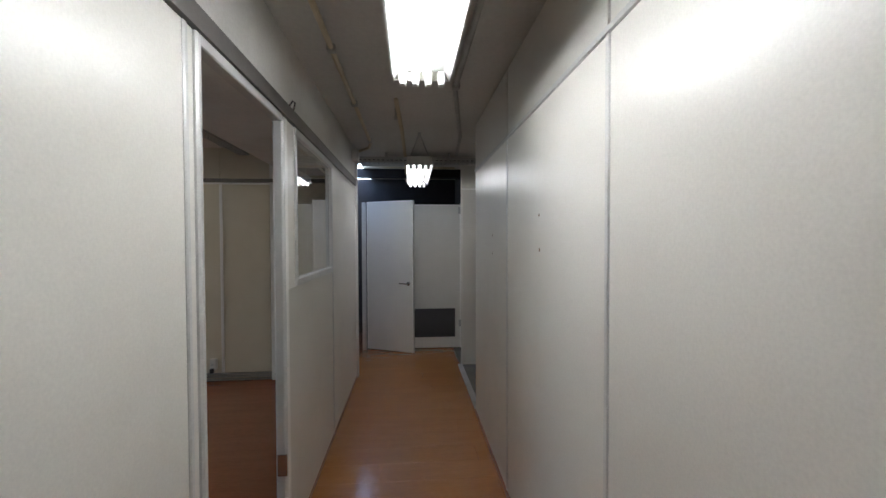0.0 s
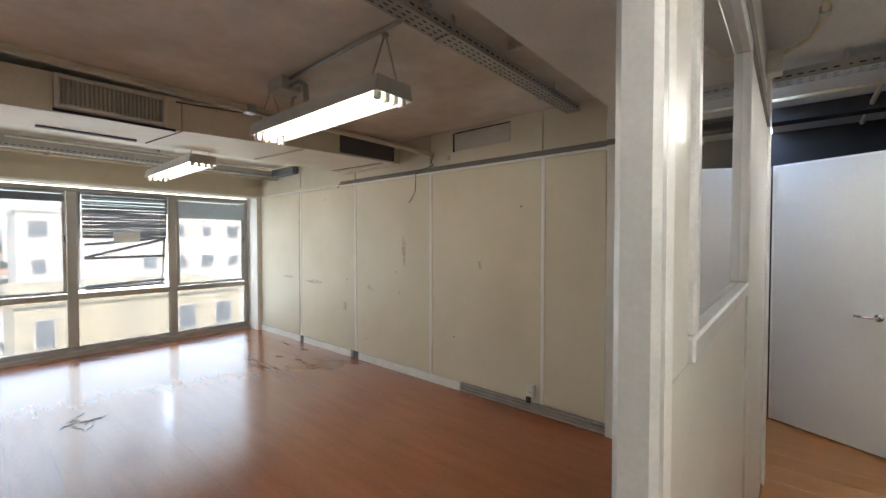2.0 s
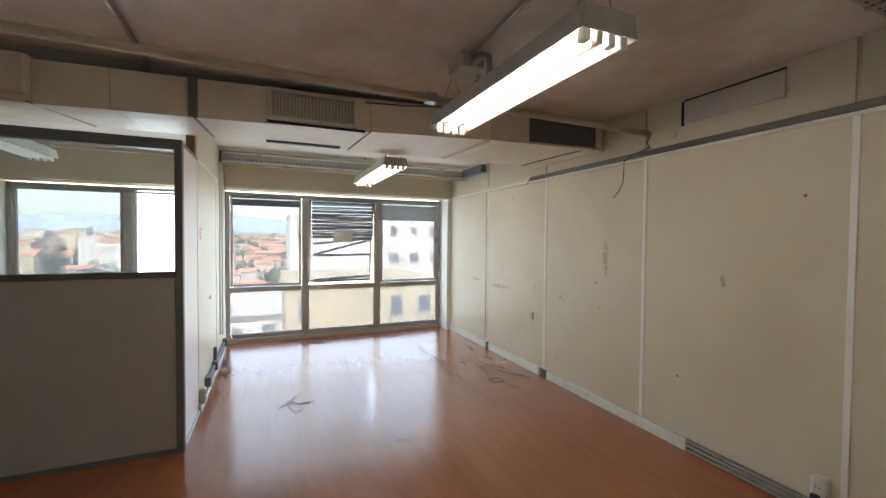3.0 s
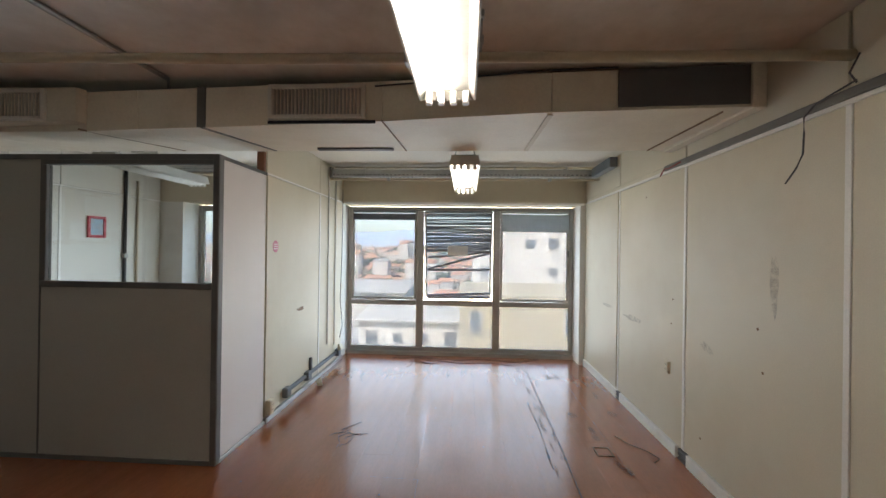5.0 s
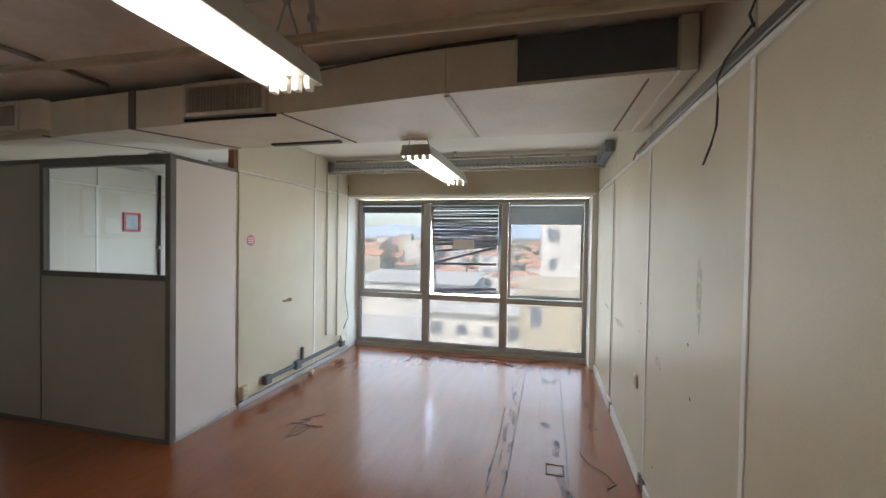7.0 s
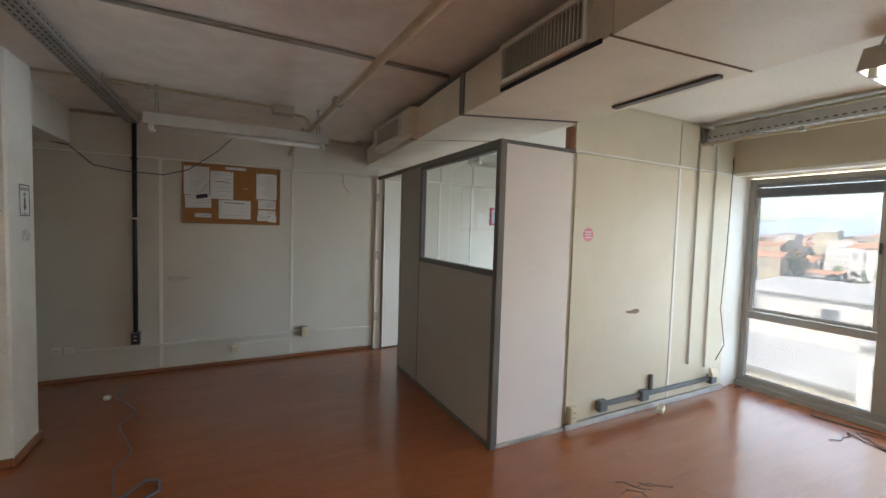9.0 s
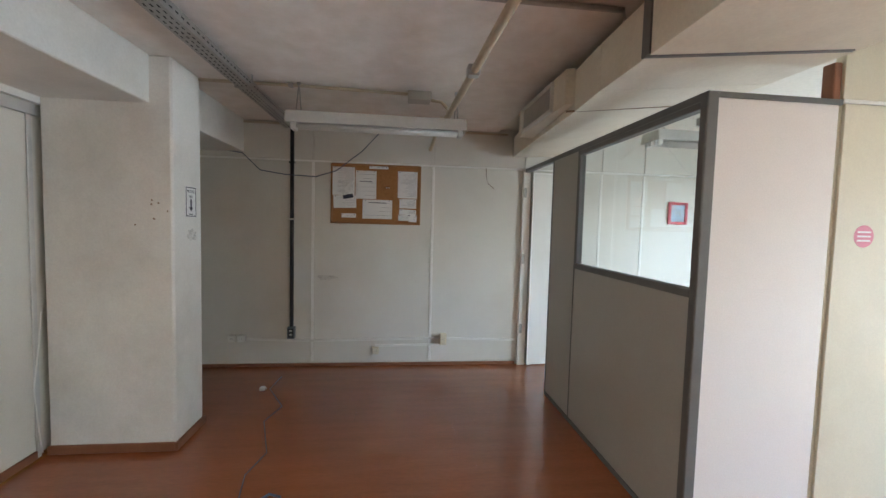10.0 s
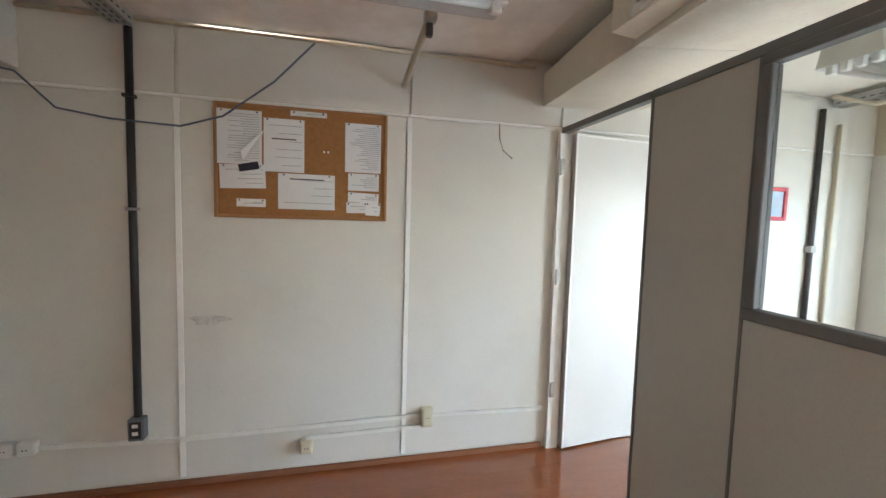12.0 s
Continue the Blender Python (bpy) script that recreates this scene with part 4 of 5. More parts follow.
thing("paper_flap", hexa(bmesh.new(), [(X1 - u * 0.905, YB + d, Z1 - w * 0.604) for u, w, d in flap], [(X1 - u * 0.905, YB + d + 0.0008, Z1 - w * 0.604) for u, w, d in flap]), PAPER, "torn corner of a page folded over itself", "paper")
for u in (0.615, 0.640):
    thing("push_pin", T([(X1 - u * 0.905, YB + 0.014, Z1 - 0.38 * 0.604), (X1 - u * 0.905, YB + 0.024, Z1 - 0.38 * 0.604)], 0.006, 8), WPLASTIC, "small white push pin in the cork", "pin", "board pins")

# ---- end wall fittings ----
bc = thing("black_conduit", T([(-1.02, YB + 0.02, 2.40), (-1.02, YB + 0.02, 1.4), (-1.02, YB + 0.02, 0.42)], 0.019, 10), BLACKM, "black vertical conduit down the end wall", "conduit", smooth=True)
part("clip", B(-1.045, -0.995, YB, YB + 0.043, 1.50, 1.515), CHROME, bc, "bright metal clip")
part("clip", B(-1.045, -0.995, YB, YB + 0.043, 2.06, 2.075), BLACKM, bc)
sb = thing("socket_box", B(-1.058, -0.983, YB, YB + 0.055, 0.30, 0.42, bev=0.006), GREYBOX, "dark grey surface socket box under the conduit", "socket")
part("face_plate", B(-1.048, -0.993, YB + 0.055, YB + 0.058, 0.315, 0.405), BLACKM, sb)
for z in (0.335, 0.375):
    part("outlet", B(-1.034, -1.007, YB + 0.058, YB + 0.060, z, z + 0.018), WPLASTIC, sb)


def molding(name, pts, label):
    bm = bmesh.new()
    for (xa, za), (xb, zb) in zip(pts, pts[1:]):
        hexa(bm, [(xa, YB, za - 0.011), (xa, YB + 0.018, za - 0.011), (xa, YB + 0.018, za + 0.011), (xa, YB, za + 0.011)],
             [(xb, YB, zb - 0.011), (xb, YB + 0.018, zb - 0.011), (xb, YB + 0.018, zb + 0.011), (xb, YB, zb + 0.011)])
    return thing(name, bm, WPLASTIC, label, "cable cover")


molding("cable_molding", [(-0.56, 0.29), (-1.20, 0.268), (-1.9, 0.28), (-2.53, 0.292)], "white plastic cable molding along the end wall")
molding("cable_molding", [(-1.86, 0.212), (-2.53, 0.222)], "short white cable molding above a socket")
molding("cable_molding", [(-2.61, 0.288), (-3.35, 0.268)], "white plastic cable molding towards the office door")


def wall_box(x0, x1, z0, z1, m, label, face="end", outlets=0, depth=0.045):
    y = YB if face == "end" else (YL if face == "left" else YR)
    s = -1 if face == "long" else 1
    lo, hi = sorted((y, y + s * depth))
    w = thing("wall_socket", B(x0, x1, lo, hi, z0, z1, bev=0.006), m, label, "socket")
    f = y + s * depth
    lo, hi = sorted((f, f + s * 0.004))
    part("face_plate", B(x0 + 0.01, x1 - 0.01, lo, hi, z0 + 0.012, z1 - 0.012, bev=0.002), m, w)
    lo, hi = sorted((f + s * 0.004, f + s * 0.005))
    for k in range(outlets):
        z = z0 + (k + 1) * (z1 - z0) / (outlets + 1)
        for d in (-0.008, 0.008):
            part("pin_hole", B((x0 + x1) / 2 + d - 0.003, (x0 + x1) / 2 + d + 0.003, lo, hi, z - 0.003, z + 0.003), DARK, w)
    return w


wall_box(-0.485, -0.41, 0.265, 0.335, WPLASTIC, "white surface socket on the end wall", outlets=1)
wall_box(-0.575, -0.50, 0.265, 0.335, WPLASTIC, "white surface socket beside another on the end wall", outlets=1)
wall_box(-2.605, -2.535, 0.225, 0.345, PLASTIC, "yellowed plastic junction socket on the end wall", outlets=1)
wall_box(-1.90, -1.83, 0.13, 0.205, PLASTIC, "small yellowed socket low on the end wall", outlets=1)
pipe("loose_cable", [(-0.28, YB + 0.03, 2.18), (-0.55, YB + 0.02, 2.14), (-0.72, YB + 0.04, 1.98), (-0.95, YB + 0.05, 1.945), (-1.25, YB + 0.04, 1.935), (-1.45, YB + 0.045, 2.0), (-1.70, YB + 0.045, 2.20), (-1.90, YB + 0.02, 2.43)], 0.005, BLUECABLE, "blue grey cable sagging across the end wall", "cable")
pipe("loose_wire", [(-2.98, YB + 0.01, 2.09), (-2.98, YB + 0.02, 2.0), (-3.0, YB + 0.03, 1.93), (-3.06, YB + 0.04, 1.88)], 0.0035, SCUFF, "short loose wire hanging from the wall", "wire")
pipe("ceiling_edge_conduit", [(-0.56, YB + 0.015, 2.445), (-3.2, YB + 0.015, 2.445)], 0.010, PIPEM, "thin conduit along the top of the end wall", "conduit")
thing("cross_strip", B(-0.53, 0.04, YB + 0.001, YB + 0.008, 2.165, 2.178), ALUW, "thin pale strip under the beam", "trim")


def smudge(name, axis, at, w, h, label, seed, m=SCUFF, tilt=0.0):
    """A ragged thin mark lying on a wall or floor."""
    rnd = random.Random(seed)
    bm = bmesh.new()
    n = 14
    ring = []
    for k in range(n):
        a = 2 * math.pi * k / n
        r = rnd.uniform(0.55, 1.0)
        u, q = math.cos(a) * w / 2 * r, math.sin(a) * h / 2 * r
        u, q = u * math.cos(tilt) - q * math.sin(tilt), u * math.sin(tilt) + q * math.cos(tilt)
        ring.append((u, q))
    cell = {"y": lambda u, q, d: (at[0] + u, at[1] + d, at[2] + q), "x": lambda u, q, d: (at[0] + d, at[1] + u, at[2] + q), "z": lambda u, q, d: (at[0] + u, at[1] + q, at[2] + d)}[axis]
    bm.faces.new([bm.verts.new(cell(u, q, 0)) for u, q in ring])
    return thing(name, bm, m, label, "scuff mark")


def faint(name, color, alpha):
    m, nt, b = mat(name, 0.7)
    n = noise_node(nt, 26.0, 5, 0.7)
    b.inputs["Base Color"].default_value = (*color, 1)
    nt.links.new(ramp(nt, n.outputs[0], 0.35, 0.75, (0, 0, 0), (alpha,) * 3), b.inputs["Alpha"])
    return m


FAINT = faint("faint_brown_smear", (0.25, 0.19, 0.12), 0.5)
FAINTD = faint("dark_floor_dirt", (0.06, 0.035, 0.02), 0.7)
FAINTG = faint("grey_smudge", (0.20, 0.19, 0.17), 0.45)
smudge("scuff_mark", "y", (-1.36, YB + 0.002, 0.92), 0.26, 0.07, "grey smudge on the end wall", 1, FAINTG)
smudge("scuff_mark", "y", (-4.79, YL + 0.002, 0.86), 0.20, 0.05, "brown oval scuff on the bay wall", 2)
smudge("scuff_mark", "y", (-4.62, YR - 0.002, 0.87), 0.55, 0.06, "brown streak on the long wall", 3, FAINT, 0.0)
smudge("scuff_mark", "y", (-5.25, YR - 0.002, 0.90), 0.40, 0.05, "brown streak on the long wall", 4, FAINT)
smudge("scuff_mark", "y", (-3.45, YR - 0.002, 0.87), 0.16, 0.06, "dark scuff on the long wall", 5, FAINTG, -0.35)
smudge("scuff_mark", "y", (-2.89, YR - 0.002, 1.33), 0.07, 0.42, "tall brownish stain on the long wall", 6, FAINT)
smudge("scuff_mark", "y", (-1.9, YR - 0.002, 1.2), 0.05, 0.12, "grey smudge on the long wall", 7, FAINTG, 0.3)
for k, (x, z) in enumerate(((-3.0, 1.08), (-2.96, 0.86), (-3.9, 0.95), (-3.88, 1.13), (-1.48, 1.71), (-3.51, 0.27), (-4.35, 1.95), (-2.2, 0.5))):
    smudge("wall_nick", "y", (x, YR - 0.0022, z), 0.022, 0.022, "small dark nick in the wall panel", 20 + k, SCUFF)
for k in range(7):
    rnd = random.Random(60 + k)
    smudge("wall_nick", "y", (-0.61 + rnd.uniform(-0.06, 0.16), 0.6425, 1.52 + rnd.uniform(-0.14, 0.2)), 0.014, 0.014, "small screw hole in the column plaster", 40 + k, SCUFF)
smudge("scuff_mark", "x", (-0.6875, 0.42, 1.375), 0.16, 0.10, "grey smudge under a sign on the column", 48, FAINTG)

smudge("paint_patch", "y", (-0.12, YR - 0.0225, 0.55), 0.16, 0.5, "yellowed bare patch on the cream pier", 77, YELLOW)

for y, z in ((2.14, 1.597), (2.134, 1.447), (3.14, 1.523), (3.134, 1.402)):
    smudge("wall_nick", "x", (XC1 - 0.0022, y, z), 0.022, 0.022, "plugged screw hole in the corridor wall panel", int(z * 100), SCUFF)
pipe("rail_wire", [(XC0 + 0.005, 2.44, 2.135), (XC0 + 0.02, 2.46, 2.17), (XC0 + 0.02, 2.50, 2.175), (XC0 + 0.005, 2.52, 2.135)], 0.004, CABLE, "small loop of dark wire on the corridor rail", "wire")

# sign on the column
sg = thing("sign", B(-0.674, -0.6705, 0.365, 0.508, 1.52, 1.725, bev=0.001), PAPER, "white hand sanitiser sign with an arrow on the column", "sign")
for q in ((0.370, 0.376, 1.525, 1.72), (0.497, 0.503, 1.525, 1.72), (0.376, 0.497, 1.525, 1.531), (0.376, 0.497, 1.714, 1.72)):
    part("border", B(-0.6752, -0.674, *q), INKB, sg)
part("arrow_shaft", B(-0.6752, -0.674, 0.428, 0.445, 1.585, 1.64), INKB, sg)
ah = bmesh.new()
hexa(ah, [(-0.6752, 0.413, 1.587), (-0.6752, 0.460, 1.587), (-0.6752, 0.4365, 1.558)], [(-0.674, 0.413, 1.587), (-0.674, 0.460, 1.587), (-0.674, 0.4365, 1.558)])
part("arrow_head", ah, INKB, sg)
part("small_print", B(-0.6752, -0.674, 0.41, 0.463, 1.537, 1.542), INKB, sg)


def lettering(text, size, m, par, matrix):
    cu = bpy.data.curves.new("lettering", "FONT")
    cu.body, cu.size, cu.align_x, cu.align_y, cu.extrude = text, size, "CENTER", "CENTER", 0.0004
    me_src = bpy.data.objects.new("tmp", cu)
    scene.collection.objects.link(me_src)
    dg = bpy.context.evaluated_depsgraph_get()
    me = bpy.data.meshes.new_from_object(me_src.evaluated_get(dg))
    bpy.data.objects.remove(me_src)
    me.materials.clear()
    me.materials.append(m)
    ob = new("lettering", me)
    ob.parent = par
    ob.matrix_basis = matrix
    return ob


lettering("ALCOOL", 0.027, INKB, sg, pose(-0.6748, 0.4365, 1.692, 90, 0, -90))
lettering("GEL", 0.027, INKB, sg, pose(-0.6748, 0.4365, 1.660, 90, 0, -90))

sg.location = (-0.015, -0.010, -0.025)

# office: framed picture, conduit
pic = holder("framed_picture", (-5.16, YB, 1.56), "small blue picture in a red frame", "picture")
for q in ((-5.275, -5.245, 1.56, 1.805), (-5.08, -5.05, 1.56, 1.805), (-5.245, -5.08, 1.56, 1.59), (-5.245, -5.08, 1.775, 1.805)):
    hpart("frame", B(q[0], q[1], YB, YB + 0.022, q[2], q[3], bev=0.003), REDP, pic)
hpart("print", B(-5.245, -5.08, YB + 0.002, YB + 0.010, 1.59, 1.775), BLUEPIC, pic)
pipe("office_conduit", [(-5.54, YB + 0.02, 2.40), (-5.53, YB + 0.02, 0.4)], 0.02, BLACKM, "dark vertical conduit in the office", "conduit", clamps=((-5.53, YB + 0.02, 1.35),))
pipe("office_conduit", [(-5.72, YB + 0.02, 2.30), (-5.72, YB + 0.02, 0.3)], 0.014, PIPEM, "cream vertical conduit in the office", "conduit")
pipe("office_pipe", [(-5.2, YB + 0.3, 2.38), (-5.60, YB + 0.3, 2.37), (-5.60, 1.62, 2.37)], 0.014, PIPEM, "thin cream pipe above the office window", "pipe")
tray("cable_tray", "y", -5.66, -0.85, 1.62, 2.415, "galvanised perforated tray in the office", w=0.10, hgt=0.06, brackets=(0.2, 1.2))
thing("junction_box", B(-4.9, -4.72, -0.1, 0.05, 2.43, H + 0.03, bev=0.006), DUST, "grey ceiling box in the office", "junction box")

# ---- bay wall: sockets, trunking, conduits ----
wall_box(-4.165, -4.095, 0.06, 0.185, PLASTIC, "yellowed socket at the foot of the bay wall", "left", 2)
tr = thing("floor_trunking", B(-5.90, -4.40, YL, YL + 0.032, 0.122, 0.158, bev=0.005), GREYBOX, "blue-grey surface trunking along the bay wall", "trunking")
for x in (-4.44, -4.94, -5.93):
    part("outlet_box", B(x - 0.045, x + 0.045, YL, YL + 0.055, 0.095, 0.185, bev=0.008), GREYBOX, tr, "grey outlet box")
part("stub", B(-5.06, -5.03, YL, YL + 0.03, 0.166, 0.30, bev=0.004), GREYBOX, tr)
thing("dangling_socket", hexa(bmesh.new(), [(-5.12, YL + 0.06, 0.02), (-5.03, YL + 0.10, 0.0), (-5.02, YL + 0.16, 0.015), (-5.11, YL + 0.12, 0.03)], [(-5.12, YL + 0.05, 0.04), (-5.03, YL + 0.09, 0.03), (-5.02, YL + 0.15, 0.045), (-5.11, YL + 0.11, 0.06)]), PLASTIC, "loose yellowed socket plate lying on the floor", "socket")
thing("dangling_socket", hexa(bmesh.new(), [(-5.92, YL + 0.066, 0.17), (-5.80, YL + 0.066, 0.19), (-5.80, YL + 0.11, 0.20), (-5.92, YL + 0.11, 0.18)], [(-5.92, YL + 0.066, 0.25), (-5.80, YL + 0.066, 0.27), (-5.80, YL + 0.085, 0.27), (-5.92, YL + 0.085, 0.25)]), PLASTIC, "yellowed plate hanging off the trunking", "socket")
pipe("wall_conduit", [(-5.56, YL + 0.012, 2.33), (-5.56, YL + 0.012, 0.32)], 0.009, WPLASTIC, "thin cream conduit down the bay wall", "conduit")
pipe("wall_conduit", [(-5.82, YL + 0.012, 2.33), (-5.82, YL + 0.012, 0.26)], 0.009, WPLASTIC, "thin cream conduit down the bay wall", "conduit")
pipe("loose_cable", [(-6.08, YL + 0.02, 2.25), (-6.04, YL + 0.03, 1.4), (-6.02, YL + 0.02, 0.8), (-6.1, YL + 0.03, 0.45), (-5.95, YL + 0.04, 0.32)], 0.004, CABLE, "thin grey cable hanging by the window", "cable")
st = thing("sticker", T([(-4.235, YL, 1.485), (-4.235, YL + 0.0015, 1.485)], 0.052, 24), PINKST, "round pink sticker on the bay wall", "sticker")
for z in (1.465, 1.485, 1.505):
    part("text_bar", B(-4.27, -4.20, YL + 0.0015, YL + 0.002, z - 0.004, z + 0.004), PAPER, st)

# ---- long wall ----
wall_box(-3.985, -3.91, 0.565, 0.66, PLASTIC, "open yellowed socket box on the long wall", "long", 2, 0.012)
s2 = wall_box(-1.40, -1.335, 0.13, 0.24, WPLASTIC, "white socket with a dark plug on the long wall", "long", 1)
part("plug", B(-1.39, -1.35, YR - 0.075, YR - 0.0505, 0.10, 0.15, bev=0.005), BLACKM, s2, "dark plug")
pipe("hanging_cable", [(-2.44, YR - 0.03, 2.16), (-2.52, YR - 0.035, 2.145), (-2.62, YR - 0.035, 2.13), (-2.68, YR - 0.035, 2.09), (-2.685, YR - 0.03, 2.02), (-2.69, YR - 0.03, 1.93), (-2.72, YR - 0.035, 1.87), (-2.775, YR - 0.04, 1.81)], 0.004, CABLE, "short dark cable hanging from the rail", "cable")
pipe("hanging_cable", [(-2.45, YR - 0.01, 2.27), (-2.47, YR - 0.03, 2.2), (-2.44, YR - 0.03, 2.15)], 0.004, CABLE, "short dark cable at the pipe", "cable")
pipe("wall_wire", [(-4.98, YR - 0.006, 2.09), (-4.985, YR - 0.006, 0.12)], 0.005, PIPEM, "thin cream wire along a panel joint", "wire")
thing("wall_fitting", B(-2.30, -2.25, YR - 0.02, YR, 2.19, 2.24, bev=0.006), PLASTIC, "small yellowed box above the rail", "box")
pipe("red_wire", [(-3.75, YR - 0.025, 2.125), (-3.9, YR - 0.03, 2.11), (-3.98, YR - 0.03, 2.12), (-4.02, YR - 0.04, 2.07)], 0.005, plain("dull_red_wire", (0.30, 0.05, 0.05), 0.5), "dull red wire end at the rail", "wire")


# ---- venetian blinds ----
def blind(name, y0, y1, z_top, slats, label, m, x=XG + 0.056, gap=0.021, seed=1, wild=0.0, drop=0.019):
    b = holder(name, (x, (y0 + y1) / 2, z_top), label, "blind", "window blinds")
    rnd = random.Random(seed)
    hpart("head_rail", B(x - 0.015, x + 0.015, y0, y1, z_top - 0.03, z_top, bev=0.003), m, b)
    z = z_top - 0.04
    for k in range(slats):
        d0, d1 = rnd.uniform(-wild, wild), rnd.uniform(-wild, wild)
        hpart("slat", hexa(bmesh.new(), [(x - 0.007, y0, z + d0), (x + 0.007, y0, z + d0 - drop), (x + 0.007, y1, z + d1 - drop), (x - 0.007, y1, z + d1)],
                           [(x - 0.0058, y0, z + d0), (x + 0.0082, y0, z + d0 - drop), (x + 0.0082, y1, z + d1 - drop), (x - 0.0058, y1, z + d1)]), m, b)
        z -= gap
    hpart("bottom_rail", B(x - 0.012, x + 0.012, y0, y1, z - 0.012, z, bev=0.002), m, b)
    for y in (y0 + 0.1, y1 - 0.1):
        hpart("cord", T([(x, y, z_top - 0.03), (x, y, z)], 0.0018, 4), WPLASTIC, b)
    return b


blind("venetian_blind", 1.74, 2.62, 2.02, 8, "grey venetian blind pulled up", BLIND, gap=0.010)
blind("venetian_blind", 3.83, 4.74, 2.02, 17, "pale grey venetian blind half raised", BLINDW, gap=0.0135)
bb = blind("venetian_blind", 2.78, 3.68, 2.02, 26, "broken dark venetian blind with slats askew", BLIND, x=XG + 0.075, gap=0.020, seed=5, wild=0.011)
for k, (za, zb) in enumerate(((1.20, 1.43), (1.19, 1.20), (0.83, 0.87), (0.80, 0.81), (1.36, 1.45))):
    hpart("slat", hexa(bmesh.new(), [(XG + 0.02, 2.80, za), (XG + 0.05, 2.80, za - 0.01), (XG + 0.05, 3.66, zb - 0.01), (XG + 0.02, 3.66, zb)],
                       [(XG + 0.02, 2.80, za + 0.02), (XG + 0.05, 2.80, za + 0.01), (XG + 0.05, 3.66, zb + 0.01), (XG + 0.02, 3.66, zb + 0.02)]), BLIND, bb, "fallen slat")
hpart("paper_note", B(XG + 0.092, XG + 0.094, 3.08, 3.36, 1.40, 1.53), PAPER, bb, "sheet of paper on the blind")
blind("venetian_blind", 0.66, 1.50, 2.02, 44, "lowered pale venetian blind in the office window", BLINDW, gap=0.026, drop=0.004)

# ---- litter on the floor ----


def tangle(name, cx, cy, spread, n, label, seed, m=CABLE, r=0.0035, sx=1.0):
    rnd = random.Random(seed)
    t = holder(name, (cx, cy, 0), label, "cable")
    for k in range(n):
        a = rnd.uniform(0, 6.28)
        x, y = cx + rnd.uniform(-0.4, 0.4) * spread * sx, cy + rnd.uniform(-0.4, 0.4) * spread
        pts = []
        for j in range(9):
            pts.append((x, y, r + 0.004 * (j % 3 == 1)))
            a += rnd.uniform(-0.7, 0.7)
            x += math.cos(a) * spread * 0.10 * sx
            y += math.sin(a) * spread * 0.10
        hpart("strand", T(pts, r, 5), m, t)
    return t


tangle("cable_tangle", -3.95, 2.40, 0.26, 8, "tangle of thin dark cable scraps on the floor", 4, r=0.0016)
tangle("cable_tangle", -6.22, 2.75, 0.40, 7, "tangled dark cables on the floor by the window", 8, r=0.003)
pipe("floor_cable", [(-6.22, 2.35, 0.006), (-6.3, 2.8, 0.006), (-6.2, 3.2, 0.006), (-6.28, 3.6, 0.006), (-6.18, 4.0, 0.006), (-6.34, 4.35, 0.006)], 0.005, CABLE, "long dark cable lying below the window", "cable")
pipe("floor_cable", [(-6.15, 3.0, 0.005), (-6.05, 3.3, 0.005), (-6.12, 3.7, 0.005), (-6.0, 3.95, 0.005)], 0.004, CABLE, "dark cable lying below the window", "cable")
pipe("floor_cable", [(-1.2, 1.35, 0.006), (-1.33, 1.24, 0.006), (-1.42, 1.17, 0.03), (-1.48, 1.18, 0.02), (-1.49, 1.26, 0.006), (-1.40, 1.34, 0.006)], 0.007, BLUECABLE, "blue cable end curled on the floor", "cable")
pipe("floor_cable", [(-1.28, 1.25, 0.005), (-1.22, 0.95, 0.005), (-1.27, 0.72, 0.005), (-1.12, 0.3, 0.005), (-1.18, 0.05, 0.005), (-0.98, -0.3, 0.005), (-1.0, -0.6, 0.005)], 0.003, BLUECABLE, "thin blue cable trailing across the floor", "cable")
pl = thing("plug", B(-0.945, -0.90, -0.31, -0.265, 0.0, 0.03, bev=0.006), WPLASTIC, "small white plug on the floor", "plug")
part("pins", B(-0.955, -0.945, -0.30, -0.275, 0.008, 0.02), GALV, pl)
pipe("floor_wire", [(-4.1, 4.55, 0.004), (-3.95, 4.6, 0.012), (-3.85, 4.70, 0.008), (-3.76, 4.74, 0.004), (-3.70, 4.68, 0.004)], 0.003, SCUFF, "brown wire end on the floor", "wire")
fo = holder("floor_outlet", (-3.83, 4.37, 0), "small square floor outlet cover", "floor outlet")
for q in ((-3.90, -3.89, 4.31, 4.43), (-3.775, -3.765, 4.31, 4.43), (-3.89, -3.775, 4.31, 4.32), (-3.89, -3.775, 4.42, 4.43)):
    hpart("rim", B(*q, 0.0005, 0.004), SCUFF, fo)
rnd = random.Random(12)
for k in range(16):
    x = -6.0 + k * 0.165 + rnd.uniform(-0.05, 0.05)
    smudge("floor_stain", "z", (x, 4.05 + rnd.uniform(-0.09, 0.03), 0.0015 + 0.0001 * k), rnd.uniform(0.15, 0.36), rnd.uniform(0.015, 0.055), "dark dirty line worn along the floor", 100 + k, FAINTD, rnd.uniform(-0.2, 0.2))
for k in range(9):
    smudge("floor_stain", "z", (rnd.uniform(-5.6, -3.4), rnd.uniform(4.3, 4.7), 0.0034 + 0.0001 * k), rnd.uniform(0.1, 0.3), rnd.uniform(0.04, 0.1), "dark dirt patch on the floor", 130 + k, FAINTD, rnd.uniform(-0.3, 0.3))
for k in range(12):
    smudge("floor_crumb", "z", (rnd.uniform(-5.5, -1.5), rnd.uniform(1.9, 4.6), 0.003), 0.022, 0.015, "small dark crumb on the floor", 160 + k, CABLE)


